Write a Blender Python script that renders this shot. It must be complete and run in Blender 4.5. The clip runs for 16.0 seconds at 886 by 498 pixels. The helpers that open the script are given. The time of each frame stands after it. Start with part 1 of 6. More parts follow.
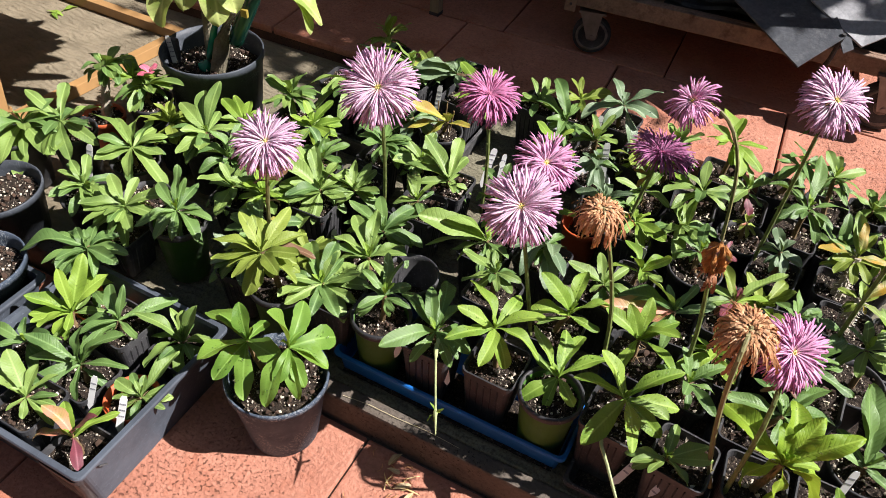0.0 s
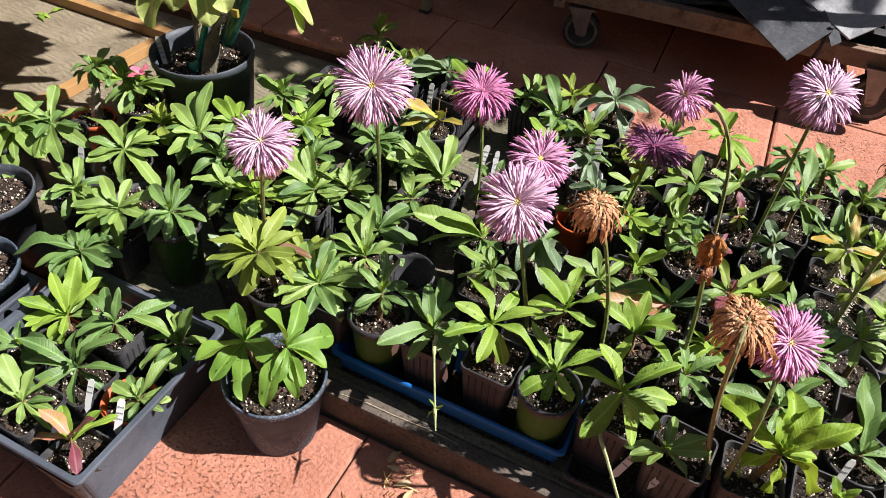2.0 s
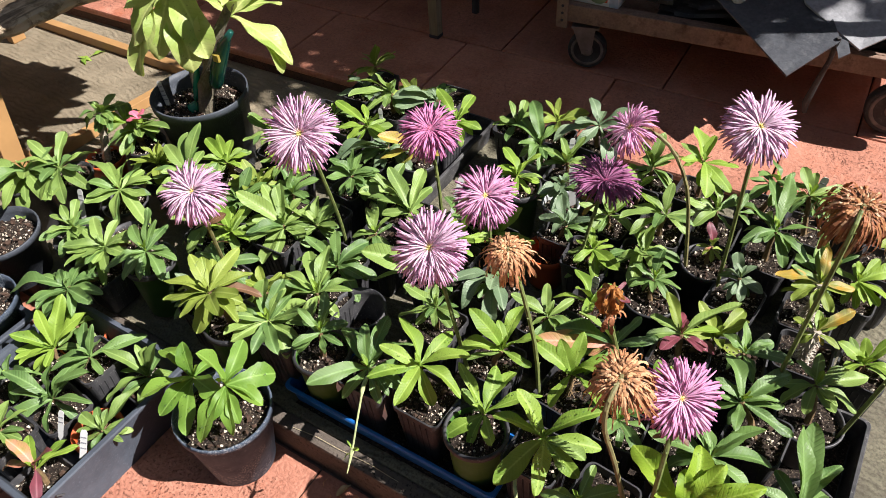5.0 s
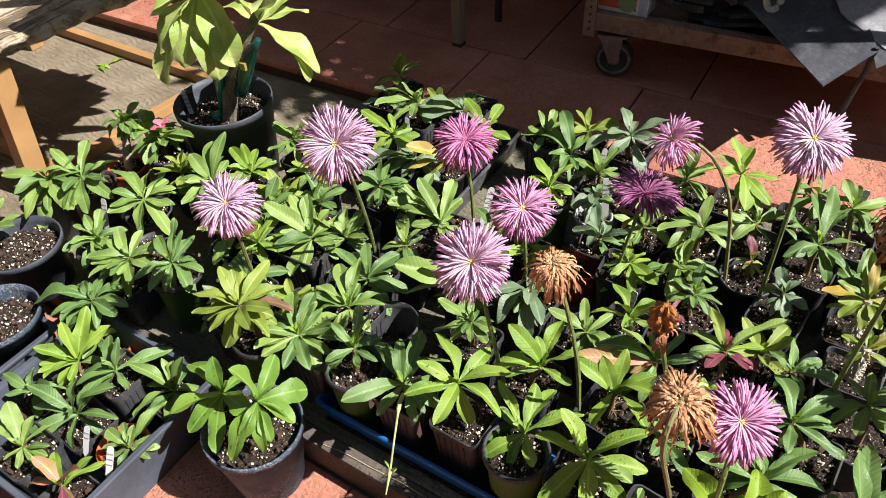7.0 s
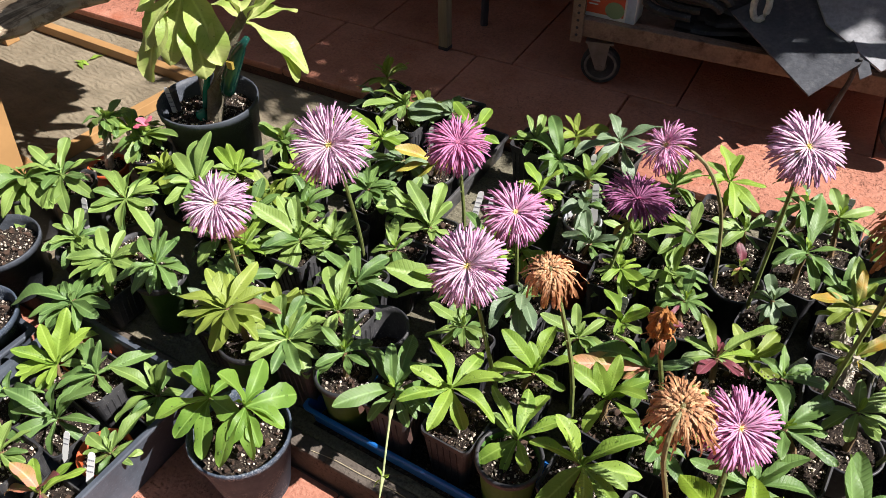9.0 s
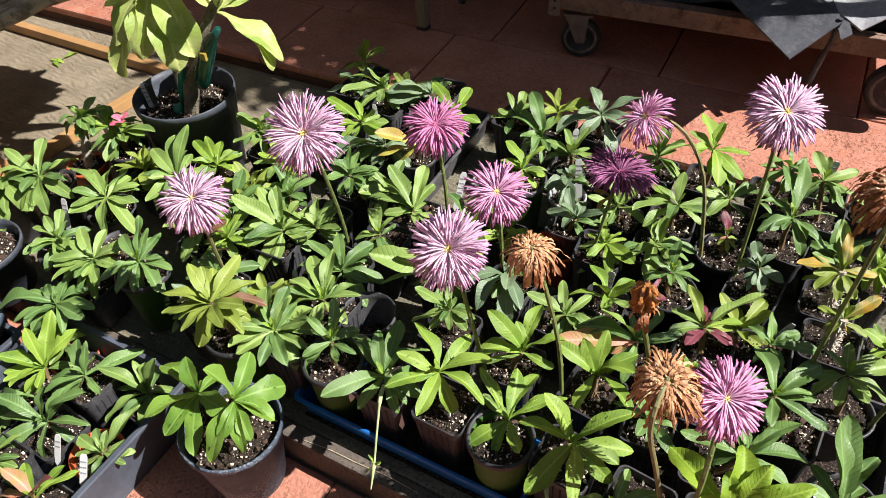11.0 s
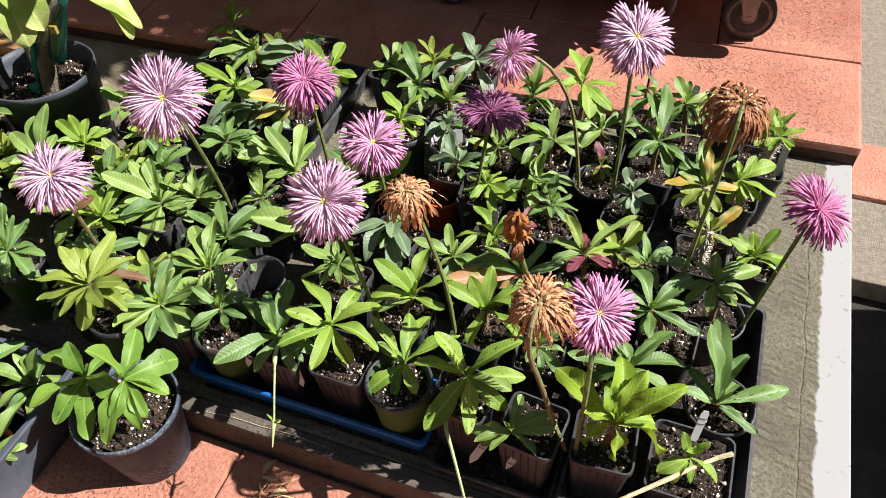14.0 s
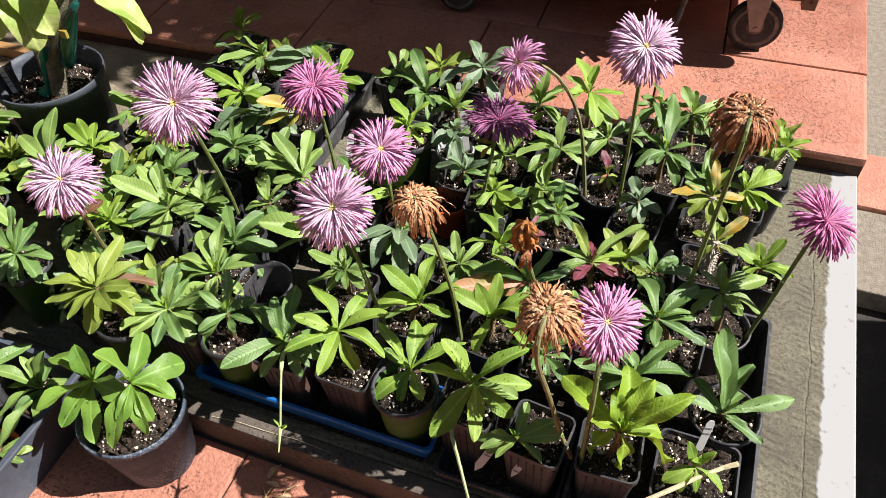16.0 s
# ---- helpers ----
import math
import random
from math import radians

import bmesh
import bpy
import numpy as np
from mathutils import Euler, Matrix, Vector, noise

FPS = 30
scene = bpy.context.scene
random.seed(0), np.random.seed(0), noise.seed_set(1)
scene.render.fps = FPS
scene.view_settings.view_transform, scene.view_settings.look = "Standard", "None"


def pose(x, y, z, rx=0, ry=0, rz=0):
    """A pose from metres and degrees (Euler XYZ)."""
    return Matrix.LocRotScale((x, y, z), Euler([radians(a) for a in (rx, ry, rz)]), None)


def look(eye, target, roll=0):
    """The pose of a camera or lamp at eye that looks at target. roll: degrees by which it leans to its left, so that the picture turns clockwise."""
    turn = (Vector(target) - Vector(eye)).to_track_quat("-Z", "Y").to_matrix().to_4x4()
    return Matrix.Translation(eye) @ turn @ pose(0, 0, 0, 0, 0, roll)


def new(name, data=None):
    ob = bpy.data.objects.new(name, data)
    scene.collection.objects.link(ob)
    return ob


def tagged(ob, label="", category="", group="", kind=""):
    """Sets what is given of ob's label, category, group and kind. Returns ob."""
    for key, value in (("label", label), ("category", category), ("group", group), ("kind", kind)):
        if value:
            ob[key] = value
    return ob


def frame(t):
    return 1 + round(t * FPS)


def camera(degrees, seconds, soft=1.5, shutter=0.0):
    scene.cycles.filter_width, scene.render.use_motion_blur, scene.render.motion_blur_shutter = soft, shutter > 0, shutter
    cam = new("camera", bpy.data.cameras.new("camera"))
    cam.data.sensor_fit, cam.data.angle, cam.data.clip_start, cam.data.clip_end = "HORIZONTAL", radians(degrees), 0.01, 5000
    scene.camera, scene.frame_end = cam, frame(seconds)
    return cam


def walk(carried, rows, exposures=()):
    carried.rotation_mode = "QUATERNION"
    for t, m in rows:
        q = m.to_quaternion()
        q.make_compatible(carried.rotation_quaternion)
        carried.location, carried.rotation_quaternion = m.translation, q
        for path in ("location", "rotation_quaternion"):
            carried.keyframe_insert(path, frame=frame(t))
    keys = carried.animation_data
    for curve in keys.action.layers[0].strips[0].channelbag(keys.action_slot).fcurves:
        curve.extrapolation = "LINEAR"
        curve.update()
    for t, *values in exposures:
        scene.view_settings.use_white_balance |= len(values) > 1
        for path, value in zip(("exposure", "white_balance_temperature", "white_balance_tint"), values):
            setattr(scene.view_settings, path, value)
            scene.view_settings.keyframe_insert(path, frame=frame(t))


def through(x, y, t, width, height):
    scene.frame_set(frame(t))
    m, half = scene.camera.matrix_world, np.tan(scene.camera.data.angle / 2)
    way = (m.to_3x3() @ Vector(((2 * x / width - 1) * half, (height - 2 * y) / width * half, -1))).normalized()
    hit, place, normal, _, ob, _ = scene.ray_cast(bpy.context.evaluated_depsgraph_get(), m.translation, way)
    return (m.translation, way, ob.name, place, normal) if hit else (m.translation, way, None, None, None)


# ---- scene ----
cam = camera(61.9, 16.0, soft=0.5)
METRES, EYE, TILT, LEAN, TURN = 0.62, 1.26, -44.2, -3.7, 27.6
ROWS = [
    (0.0, 0.0, 0.0, 0.0, 0.0, 0.0, -0.0),
    (0.5, -0.0057, -0.012, -0.0036, -0.69, 0.35, 0.03),
    (1.0, -0.0031, -0.0165, -0.0053, -0.93, 0.5, 0.13),
    (1.5, -0.0164, -0.0132, -0.0021, -0.93, 0.34, 0.44),
    (2.0, -0.0179, -0.004, -0.0027, -0.78, -0.15, 0.91),
    (2.5, 0.0128, 0.0129, -0.0017, -0.31, -0.78, 1.51),
    (3.0, 0.1036, 0.0481, 0.018, 0.61, -1.24, 1.96),
    (3.5, 0.2576, 0.0642, 0.0837, 2.16, -1.32, 2.11),
    (3.7, 0.3198, 0.0587, 0.0975, 3.04, -1.31, 1.96),
    (5.8, 0.4957, -0.0019, 0.0996, 8.68, 0.75, 1.43),
    (6.0, 0.4957, -0.0029, 0.097, 8.7, 0.82, 1.4),
    (6.5, 0.4562, 0.0147, 0.1015, 8.39, 0.78, 1.4),
    (7.0, 0.3811, 0.0434, 0.1202, 7.82, 0.7, 1.24),
    (7.5, 0.3397, 0.0572, 0.1259, 7.17, 0.61, 0.83),
    (8.0, 0.3257, 0.0536, 0.1201, 6.55, 0.65, 0.4),
    (8.5, 0.3252, 0.051, 0.113, 6.07, 0.81, 0.3),
    (9.0, 0.3228, 0.0576, 0.1195, 5.75, 1.01, 0.68),
    (9.2, 0.3269, 0.0544, 0.1232, 5.70, 1.08, 0.98),
    (11.5, 0.3726, 0.0869, 0.1228, 5.23, -1.17, 4.61),
    (12.0, 0.3839, 0.0908, 0.1178, 4.12, -1.93, 5.74),
    (12.5, 0.3907, 0.079, 0.1066, 2.64, -2.57, 6.93),
    (13.0, 0.4074, 0.0695, 0.0797, 0.97, -3.16, 8.02),
    (13.5, 0.4301, 0.0615, 0.0688, -0.43, -3.69, 8.83),
    (14.0, 0.4461, 0.0656, 0.0699, -1.32, -3.98, 9.29),
    (14.5, 0.4431, 0.0625, 0.0791, -1.58, -4.02, 9.33),
    (15.0, 0.4451, 0.066, 0.082, -1.49, -3.86, 9.12),
    (15.5, 0.4374, 0.067, 0.0777, -1.28, -3.66, 8.9),
    (16.0, 0.4306, 0.0597, 0.0764, -1.19, -3.51, 8.74),
]
walk(cam, [(t, pose(0, 0, EYE, TILT, LEAN, TURN) @ pose(METRES * x, METRES * y, METRES * z, 90 + pitch, roll, yaw)) for t, x, y, z, yaw, pitch, roll in ROWS])

SUN = Vector((0.655, 0.185, 0.73)).normalized()
sun = new("sun", bpy.data.lights.new("sun", "SUN"))
sun.data.energy, sun.data.angle, sun.data.color = 5.45, radians(0.5), (1.0, 0.950, 0.935)
sun.matrix_world = look((3 * SUN.x, 3 * SUN.y, 6), (3 * SUN.x - SUN.x, 3 * SUN.y - SUN.y, 6 - SUN.z))
world = bpy.data.worlds.new("sky")
scene.world = world
world.use_nodes = True
sky = world.node_tree.nodes.new("ShaderNodeTexSky")
sky.sky_type, sky.sun_disc = "NISHITA", False
sky.sun_elevation, sky.sun_rotation = math.asin(SUN.z), math.atan2(SUN.x, SUN.y)
world.node_tree.links.new(sky.outputs[0], world.node_tree.nodes["Background"].inputs[0])
world.node_tree.nodes["Background"].inputs[1].default_value = 0.037
scene.view_settings.exposure = 0.92

rnd = random.Random(7)


# ---- materials ----
class Nodes:
    """A small wrapper round one material's node tree."""

    def __init__(self, name):
        self.mat = bpy.data.materials.new(name)
        self.mat.use_nodes = True
        self.tree = self.mat.node_tree
        self.bsdf = self.tree.nodes["Principled BSDF"]
        self.out = self.tree.nodes["Material Output"]

    def add(self, kind, **values):
        node = self.tree.nodes.new("ShaderNode" + kind)
        for key, value in values.items():
            if key == "blend_type":
                node.blend_type = value
            elif key == "operation":
                node.operation = value
            elif key == "wave_type":
                node.wave_type = value
            elif key == "bands_direction":
                node.bands_direction = value
            else:
                node.inputs[key].default_value = value
        return node

    def link(self, a, b):
        self.tree.links.new(a, b)

    def coords(self, which="Object", scale=(1, 1, 1)):
        tc, mp = self.add("TexCoord"), self.add("Mapping")
        mp.inputs["Scale"].default_value = scale
        self.link(tc.outputs[which], mp.inputs["Vector"])
        return mp.outputs["Vector"]

    def noise(self, vector, scale, detail=4.0, rough=0.6):
        n = self.add("TexNoise", Scale=scale, Detail=detail, Roughness=rough)
        self.link(vector, n.inputs["Vector"])
        return n.outputs["Fac"]

    def ramp(self, fac, stops):
        r = self.add("ValToRGB")
        while len(r.color_ramp.elements) < len(stops):
            r.color_ramp.elements.new(0.5)
        for element, (place, colour) in zip(r.color_ramp.elements, stops):
            element.position = place
            element.color = (*colour, 1) if len(colour) == 3 else colour
        self.link(fac, r.inputs["Fac"])
        return r.outputs["Color"]

    def mix(self, fac, a, b, kind="MIX"):
        m = self.add("MixRGB", blend_type=kind)
        for value, slot in ((fac, "Fac"), (a, "Color1"), (b, "Color2")):
            if isinstance(value, (int, float)):
                m.inputs[slot].default_value = value
            elif isinstance(value, tuple):
                m.inputs[slot].default_value = (*value, 1)
            else:
                self.link(value, m.inputs[slot])
        return m.outputs["Color"]

    def maths(self, operation, a, b=0.0):
        m = self.add("Math", operation=operation)
        for i, value in enumerate((a, b)):
            if isinstance(value, (int, float)):
                m.inputs[i].default_value = value
            else:
                self.link(value, m.inputs[i])
        return m.outputs[0]

    def bump(self, height, strength=0.4, distance=0.01):
        b = self.tree.nodes.new("ShaderNodeBump")
        b.inputs["Strength"].default_value, b.inputs["Distance"].default_value = strength, distance
        self.link(height, b.inputs["Height"])
        self.link(b.outputs["Normal"], self.bsdf.inputs["Normal"])
        return b.outputs["Normal"]

    def random(self):
        return self.add("ObjectInfo").outputs["Random"]

    def done(self, colour=None, rough=0.6, metal=0.0, spec=0.5):
        if colour is not None:
            if isinstance(colour, tuple):
                self.bsdf.inputs["Base Color"].default_value = (*colour, 1)
            else:
                self.link(colour, self.bsdf.inputs["Base Color"])
        if isinstance(rough, (int, float)):
            self.bsdf.inputs["Roughness"].default_value = rough
        else:
            self.link(rough, self.bsdf.inputs["Roughness"])
        self.bsdf.inputs["Metallic"].default_value = metal
        self.bsdf.inputs["Specular IOR Level"].default_value = spec
        return self.mat


def leaf_material(name, dark, light, edge=None, blotch=None, gloss=0.46, through=0.17, veins=1.0, spec=0.45):
    n = Nodes(name)
    v = n.coords()
    sep = n.add("SeparateXYZ")
    n.link(v, sep.inputs[0])
    across = n.maths("ABSOLUTE", sep.outputs["Y"])
    base = n.mix(n.random(), dark, light)
    base = n.mix(n.ramp(n.noise(v, 3.0), [(0.35, (0, 0, 0)), (0.7, (0.6, 0.6, 0.6))]), base, light)
    if blotch:
        base = n.mix(n.ramp(n.noise(v, 2.2, 2.0), [(0.52, (0, 0, 0)), (0.66, (1, 1, 1))]), base, blotch)
    if edge:
        base = n.mix(n.ramp(n.noise(v, 1.4, 2.0), [(0.45, (0, 0, 0)), (0.62, (0.85, 0.85, 0.85))]), base, edge)
    # paler midrib and side veins
    rib = n.ramp(across, [(0.0, (1, 1, 1)), (0.022, (0, 0, 0))])
    base = n.mix(n.maths("MULTIPLY", rib, 0.55), base, tuple(min(1, 1.6 * c + 0.05) for c in light))
    wave = n.add("TexWave", wave_type="BANDS", bands_direction="X", Scale=5.0, Distortion=1.6)
    slant = n.add("CombineXYZ")
    n.link(n.maths("SUBTRACT", sep.outputs["X"], n.maths("MULTIPLY", across, 0.8)), slant.inputs[0])
    n.link(slant.outputs[0], wave.inputs["Vector"])
    vein = n.ramp(wave.outputs["Fac"], [(0.0, (0, 0, 0)), (0.30, (1, 1, 1))])
    side = n.mix(n.ramp(n.noise(v, 4.0, 2.0), [(0.40, (0.03 * veins,) * 3), (0.68, (0.13 * veins,) * 3)]), (1, 1, 1), vein)
    base = n.mix(1.0, base, side, "MULTIPLY")
    spots = n.ramp(n.noise(v, 26.0, 1.0), [(0.68, (0, 0, 0)), (0.74, (1, 1, 1))])
    base = n.mix(n.maths("MULTIPLY", spots, 0.5), base, (0.07, 0.07, 0.025))
    # a puckered blade: cushions between the veins, and a fine grain
    cushion = n.mix(0.45, vein, n.noise(v, 9.0, 5.0))
    n.bump(n.mix(0.25, cushion, n.noise(v, 38.0, 3.0)), 0.17 * veins, 0.03)
    n.done(base, n.ramp(n.noise(v, 12.0, 5.0, 0.7), [(0.3, (gloss - 0.14,) * 3), (0.75, (gloss + 0.18,) * 3)]), spec=spec)
    tr = n.add("BsdfTranslucent")
    n.link(n.mix(0.55, base, (0.38, 0.50, 0.04)), tr.inputs["Color"])
    mx = n.add("MixShader", Fac=through)
    n.link(n.bsdf.outputs[0], mx.inputs[1])
    n.link(tr.outputs[0], mx.inputs[2])
    n.link(mx.outputs[0], n.out.inputs["Surface"])
    return n.mat


def plastic(name, colour, rough=0.42, dust=(0.24, 0.235, 0.225), amount=0.35, relief=0.15, scuff=0.0, spec=0.4):
    n = Nodes(name)
    v = n.coords()
    smear = n.ramp(n.noise(v, 9.0, 6.0, 0.7), [(0.42, (0, 0, 0)), (0.75, (amount,) * 3)])
    speck = n.ramp(n.noise(v, 160.0, 2.0), [(0.62, (0, 0, 0)), (0.72, (amount,) * 3)])
    colour2 = n.mix(n.maths("MULTIPLY", n.random(), 0.25), colour, tuple(1.7 * c + 0.01 for c in colour))
    c = n.mix(smear, colour2, dust)
    c = n.mix(speck, c, dust)
    if scuff:
        patch = n.ramp(n.noise(v, 13.0, 3.0), [(0.46, (0, 0, 0)), (0.60, (scuff,) * 3)])
        fleck = n.ramp(n.noise(v, 260.0, 3.0), [(0.50, (0, 0, 0)), (0.60, (1, 1, 1))])
        c = n.mix(n.maths("MULTIPLY", patch, fleck), c, (0.24, 0.26, 0.285))
    n.bump(n.noise(v, 130.0, 3.0), relief, 0.002)
    return n.done(c, n.ramp(n.noise(v, 14.0), [(0.3, (rough,) * 3), (0.7, (min(1, rough + 0.25),) * 3)]), spec=spec)


def stone(name, dark, light, scale=5.0, grit=140.0, relief=0.5, dirt=(0.10, 0.08, 0.07), dirty=0.5, rough=0.85, world_space=False, pits=0.0, border=False):
    n = Nodes(name)
    if world_space:
        geo = n.add("NewGeometry")
        v = geo.outputs["Position"]
    else:
        v = n.coords()
    c = n.mix(n.ramp(n.noise(v, scale, 6.0, 0.65), [(0.3, (0, 0, 0)), (0.7, (1, 1, 1))]), dark, light)
    c = n.mix(n.ramp(n.noise(v, scale * 3.1, 5.0, 0.7), [(0.52, (0, 0, 0)), (0.72, (dirty,) * 3)]), c, dirt)
    c = n.mix(n.ramp(n.noise(v, grit, 3.0), [(0.35, (0.35,) * 3), (0.6, (0, 0, 0))]), c, tuple(0.45 * d for d in dark))
    c = n.mix(n.maths("MULTIPLY", n.random(), 0.3), c, light)
    height = n.mix(0.4, n.noise(v, grit, 4.0), n.noise(v, scale * 6, 5.0))
    if pits:  # small dark pits and worn scores
        hole = n.ramp(n.noise(v, 150.0, 4.0, 0.7), [(0.36, (1, 1, 1)), (0.44, (0, 0, 0))])
        wear = n.ramp(n.noise(v, 4.0, 5.0, 0.65), [(0.46, (0.04,) * 3), (0.60, (1, 1, 1))])
        if border:
            g = n.add("SeparateXYZ")
            n.link(n.add("TexCoord").outputs["Generated"], g.inputs[0])
            near = n.maths("MINIMUM", *[n.maths("MINIMUM", g.outputs[q], n.maths("SUBTRACT", 1.0, g.outputs[q])) for q in "XY"])
            near = n.maths("ADD", near, n.maths("MULTIPLY", n.noise(v, 14.0, 4.0), 0.12))
            wear = n.maths("MULTIPLY", n.maths("ADD", n.maths("MULTIPLY", wear, 0.6), 0.4), n.ramp(near, [(0.12, (0.08,) * 3), (0.22, (1, 1, 1))]))
        hole = n.maths("MULTIPLY", hole, wear)
        c = n.mix(n.maths("MULTIPLY", hole, pits), c, tuple(0.25 * d for d in dark))
        height = n.mix(hole, height, (0, 0, 0))
    n.bump(height, relief, 0.006)
    return n.done(c, rough, spec=0.3)


def plain(name, colour, rough=0.5, metal=0.0, scale=30.0, vary=0.35, relief=0.15, spec=0.5):
    n = Nodes(name)
    v = n.coords()
    c = n.mix(n.ramp(n.noise(v, scale, 5.0), [(0.3, (0, 0, 0)), (0.75, (1, 1, 1))]), tuple(c * (1 - vary) for c in colour), tuple(min(1, c * (1 + 0.4 * vary)) for c in colour))
    n.bump(n.noise(v, scale * 4, 4.0), relief, 0.003)
    return n.done(c, rough, metal, spec)


def timber(name, dark, light, along="Y", rough=0.7, scale=1.0, cracked=False):
    n = Nodes(name)
    stretch = {"X": (3, 40, 40), "Y": (40, 3, 40), "Z": (40, 40, 3)}[along]
    v = n.coords(scale=tuple(scale * s for s in stretch))
    w = n.coords()
    c = n.mix(n.ramp(n.noise(v, 1.0, 6.0, 0.7), [(0.3, (0, 0, 0)), (0.7, (1, 1, 1))]), dark, light)
    c = n.mix(n.ramp(n.noise(w, 7.0, 5.0), [(0.55, (0, 0, 0)), (0.72, (0.7,) * 3)]), c, tuple(0.4 * d for d in dark))
    height = n.noise(v, 1.0, 6.0)
    if cracked:  # weathered checks and flaked patches
        split = n.ramp(n.noise(v, 2.2, 3.0), [(0.36, (1, 1, 1)), (0.43, (0, 0, 0))])
        flake = n.ramp(n.noise(w, 22.0, 6.0, 0.75), [(0.50, (0, 0, 0)), (0.60, (0.8,) * 3)])
        c = n.mix(flake, c, tuple(0.55 * d for d in dark))
        c = n.mix(n.maths("MULTIPLY", split, 0.8), c, tuple(0.2 * d for d in dark))
        height = n.mix(split, n.mix(0.5, height, flake), (0, 0, 0))
    n.bump(height, 0.7 if cracked else 0.5, 0.01 if cracked else 0.006)
    return n.done(c, rough, spec=0.3)


LEAF = {
    "green": leaf_material("leaf_green", (0.088, 0.158, 0.038), (0.230, 0.335, 0.080)),
    "dark": leaf_material("leaf_dark", (0.056, 0.118, 0.034), (0.150, 0.252, 0.066), gloss=0.44, through=0.15, veins=1.15),
    "bright": leaf_material("leaf_bright", (0.118, 0.222, 0.028), (0.27, 0.395, 0.058), through=0.25, spec=0.3),
    "lime": leaf_material("leaf_lime", (0.115, 0.225, 0.028), (0.255, 0.375, 0.058), through=0.26, spec=0.3),
    "wavy": leaf_material("leaf_wavy", (0.135, 0.255, 0.022), (0.30, 0.43, 0.045), through=0.30, spec=0.3),
    "big": leaf_material("leaf_big", (0.086, 0.190, 0.028), (0.192, 0.328, 0.052), through=0.28, veins=0.6, spec=0.3),
    "olive": leaf_material("leaf_olive", (0.145, 0.205, 0.030), (0.240, 0.305, 0.055), spec=0.3),
    "grey": leaf_material("leaf_grey", (0.085, 0.14, 0.075), (0.18, 0.25, 0.135), gloss=0.45, through=0.12),
    "yellow": leaf_material("leaf_yellow", (0.27, 0.31, 0.05), (0.42, 0.39, 0.07), edge=(0.36, 0.20, 0.05)),
    "yellowed": leaf_material("leaf_yellowed", (0.14, 0.17, 0.05), (0.30, 0.28, 0.06), edge=(0.50, 0.27, 0.03)),
    "pink": leaf_material("leaf_pink", (0.45, 0.16, 0.10), (0.62, 0.26, 0.17), edge=(0.24, 0.26, 0.06)),
    "purple": leaf_material("leaf_purple", (0.12, 0.035, 0.05), (0.22, 0.05, 0.07)),
    "brown": leaf_material("leaf_brown", (0.10, 0.05, 0.035), (0.19, 0.10, 0.05)),
    "magenta": leaf_material("pink_bract", (0.50, 0.08, 0.14), (0.68, 0.16, 0.24)),
    "straw": leaf_material("straw_leaf", (0.46, 0.32, 0.16), (0.64, 0.49, 0.28)),
    "pale": leaf_material("leaf_pale", (0.36, 0.44, 0.13), (0.47, 0.53, 0.18), blotch=(0.30, 0.41, 0.09), through=0.3, veins=0.6),
}
BLACK = plastic("black_plastic", (0.022, 0.022, 0.025), 0.42, amount=0.32)
BLACK_WORN = plastic("worn_black_plastic", (0.042, 0.056, 0.078), 0.6, (0.16, 0.195, 0.25), 0.5, 0.5, 1.0, 0.12)
TUB = plastic("tub_plastic", (0.048, 0.056, 0.070), 0.45, (0.15, 0.175, 0.215), 0.4, 0.2, 0.0, 0.2)
POT_GREY = plastic("grey_black_plastic", (0.042, 0.048, 0.058), 0.45, (0.14, 0.16, 0.19), 0.4, 0.25, 0.35, 0.25)
TRAY = plastic("black_tray_plastic", (0.022, 0.022, 0.025), 0.32, amount=0.5)
GREEN_POT = plastic("green_plastic", (0.050, 0.13, 0.018), 0.42, amount=0.15)
ORANGE_POT = plastic("orange_plastic", (0.46, 0.085, 0.022), 0.5, amount=0.2)
BLUE = plastic("blue_plastic", (0.004, 0.10, 0.34), 0.3, amount=0.06)
CLEAR = plain("milky_plastic", (0.42, 0.43, 0.44), 0.2, relief=0.05)
WHITE = plain("white_label_plastic", (0.72, 0.72, 0.70), 0.5, scale=14.0, vary=0.25)
INK = plain("faded_ink", (0.30, 0.30, 0.33), 0.7)
SOIL = stone("potting_soil", (0.010, 0.007, 0.006), (0.034, 0.023, 0.016), 65.0, 320.0, 1.0, (0.30, 0.23, 0.16), 0.75, 0.95)
PERLITE = plain("perlite", (0.70, 0.61, 0.49), 0.9, scale=60.0, vary=0.75)
BARK_CHIP = plain("bark_chip", (0.065, 0.036, 0.022), 0.9, scale=120.0, vary=0.5)
STEM = plain("woody_stem", (0.20, 0.13, 0.06), 0.75, scale=90.0, vary=0.5, relief=0.5)
PALE_STALK = plain("pale_green_stalk", (0.38, 0.43, 0.20), 0.5, scale=60.0, vary=0.4, relief=0.3)
TRUNK = stone("mottled_bark", (0.10, 0.085, 0.055), (0.30, 0.27, 0.19), 30.0, 160.0, 0.9, (0.05, 0.04, 0.028), 0.7, 0.85)
GREEN_STEM = plain("green_stem", (0.17, 0.21, 0.06), 0.55, scale=60.0, vary=0.5, relief=0.3)
STICK = plain("pale_stick", (0.58, 0.50, 0.30), 0.7, scale=60.0, vary=0.35, relief=0.4)
DRY_STEM = plain("dry_stem", (0.21, 0.19, 0.075), 0.7, scale=60.0, vary=0.4, relief=0.3)
SPINE = plain("pale_spine", (0.62, 0.57, 0.47), 0.7, scale=90.0)
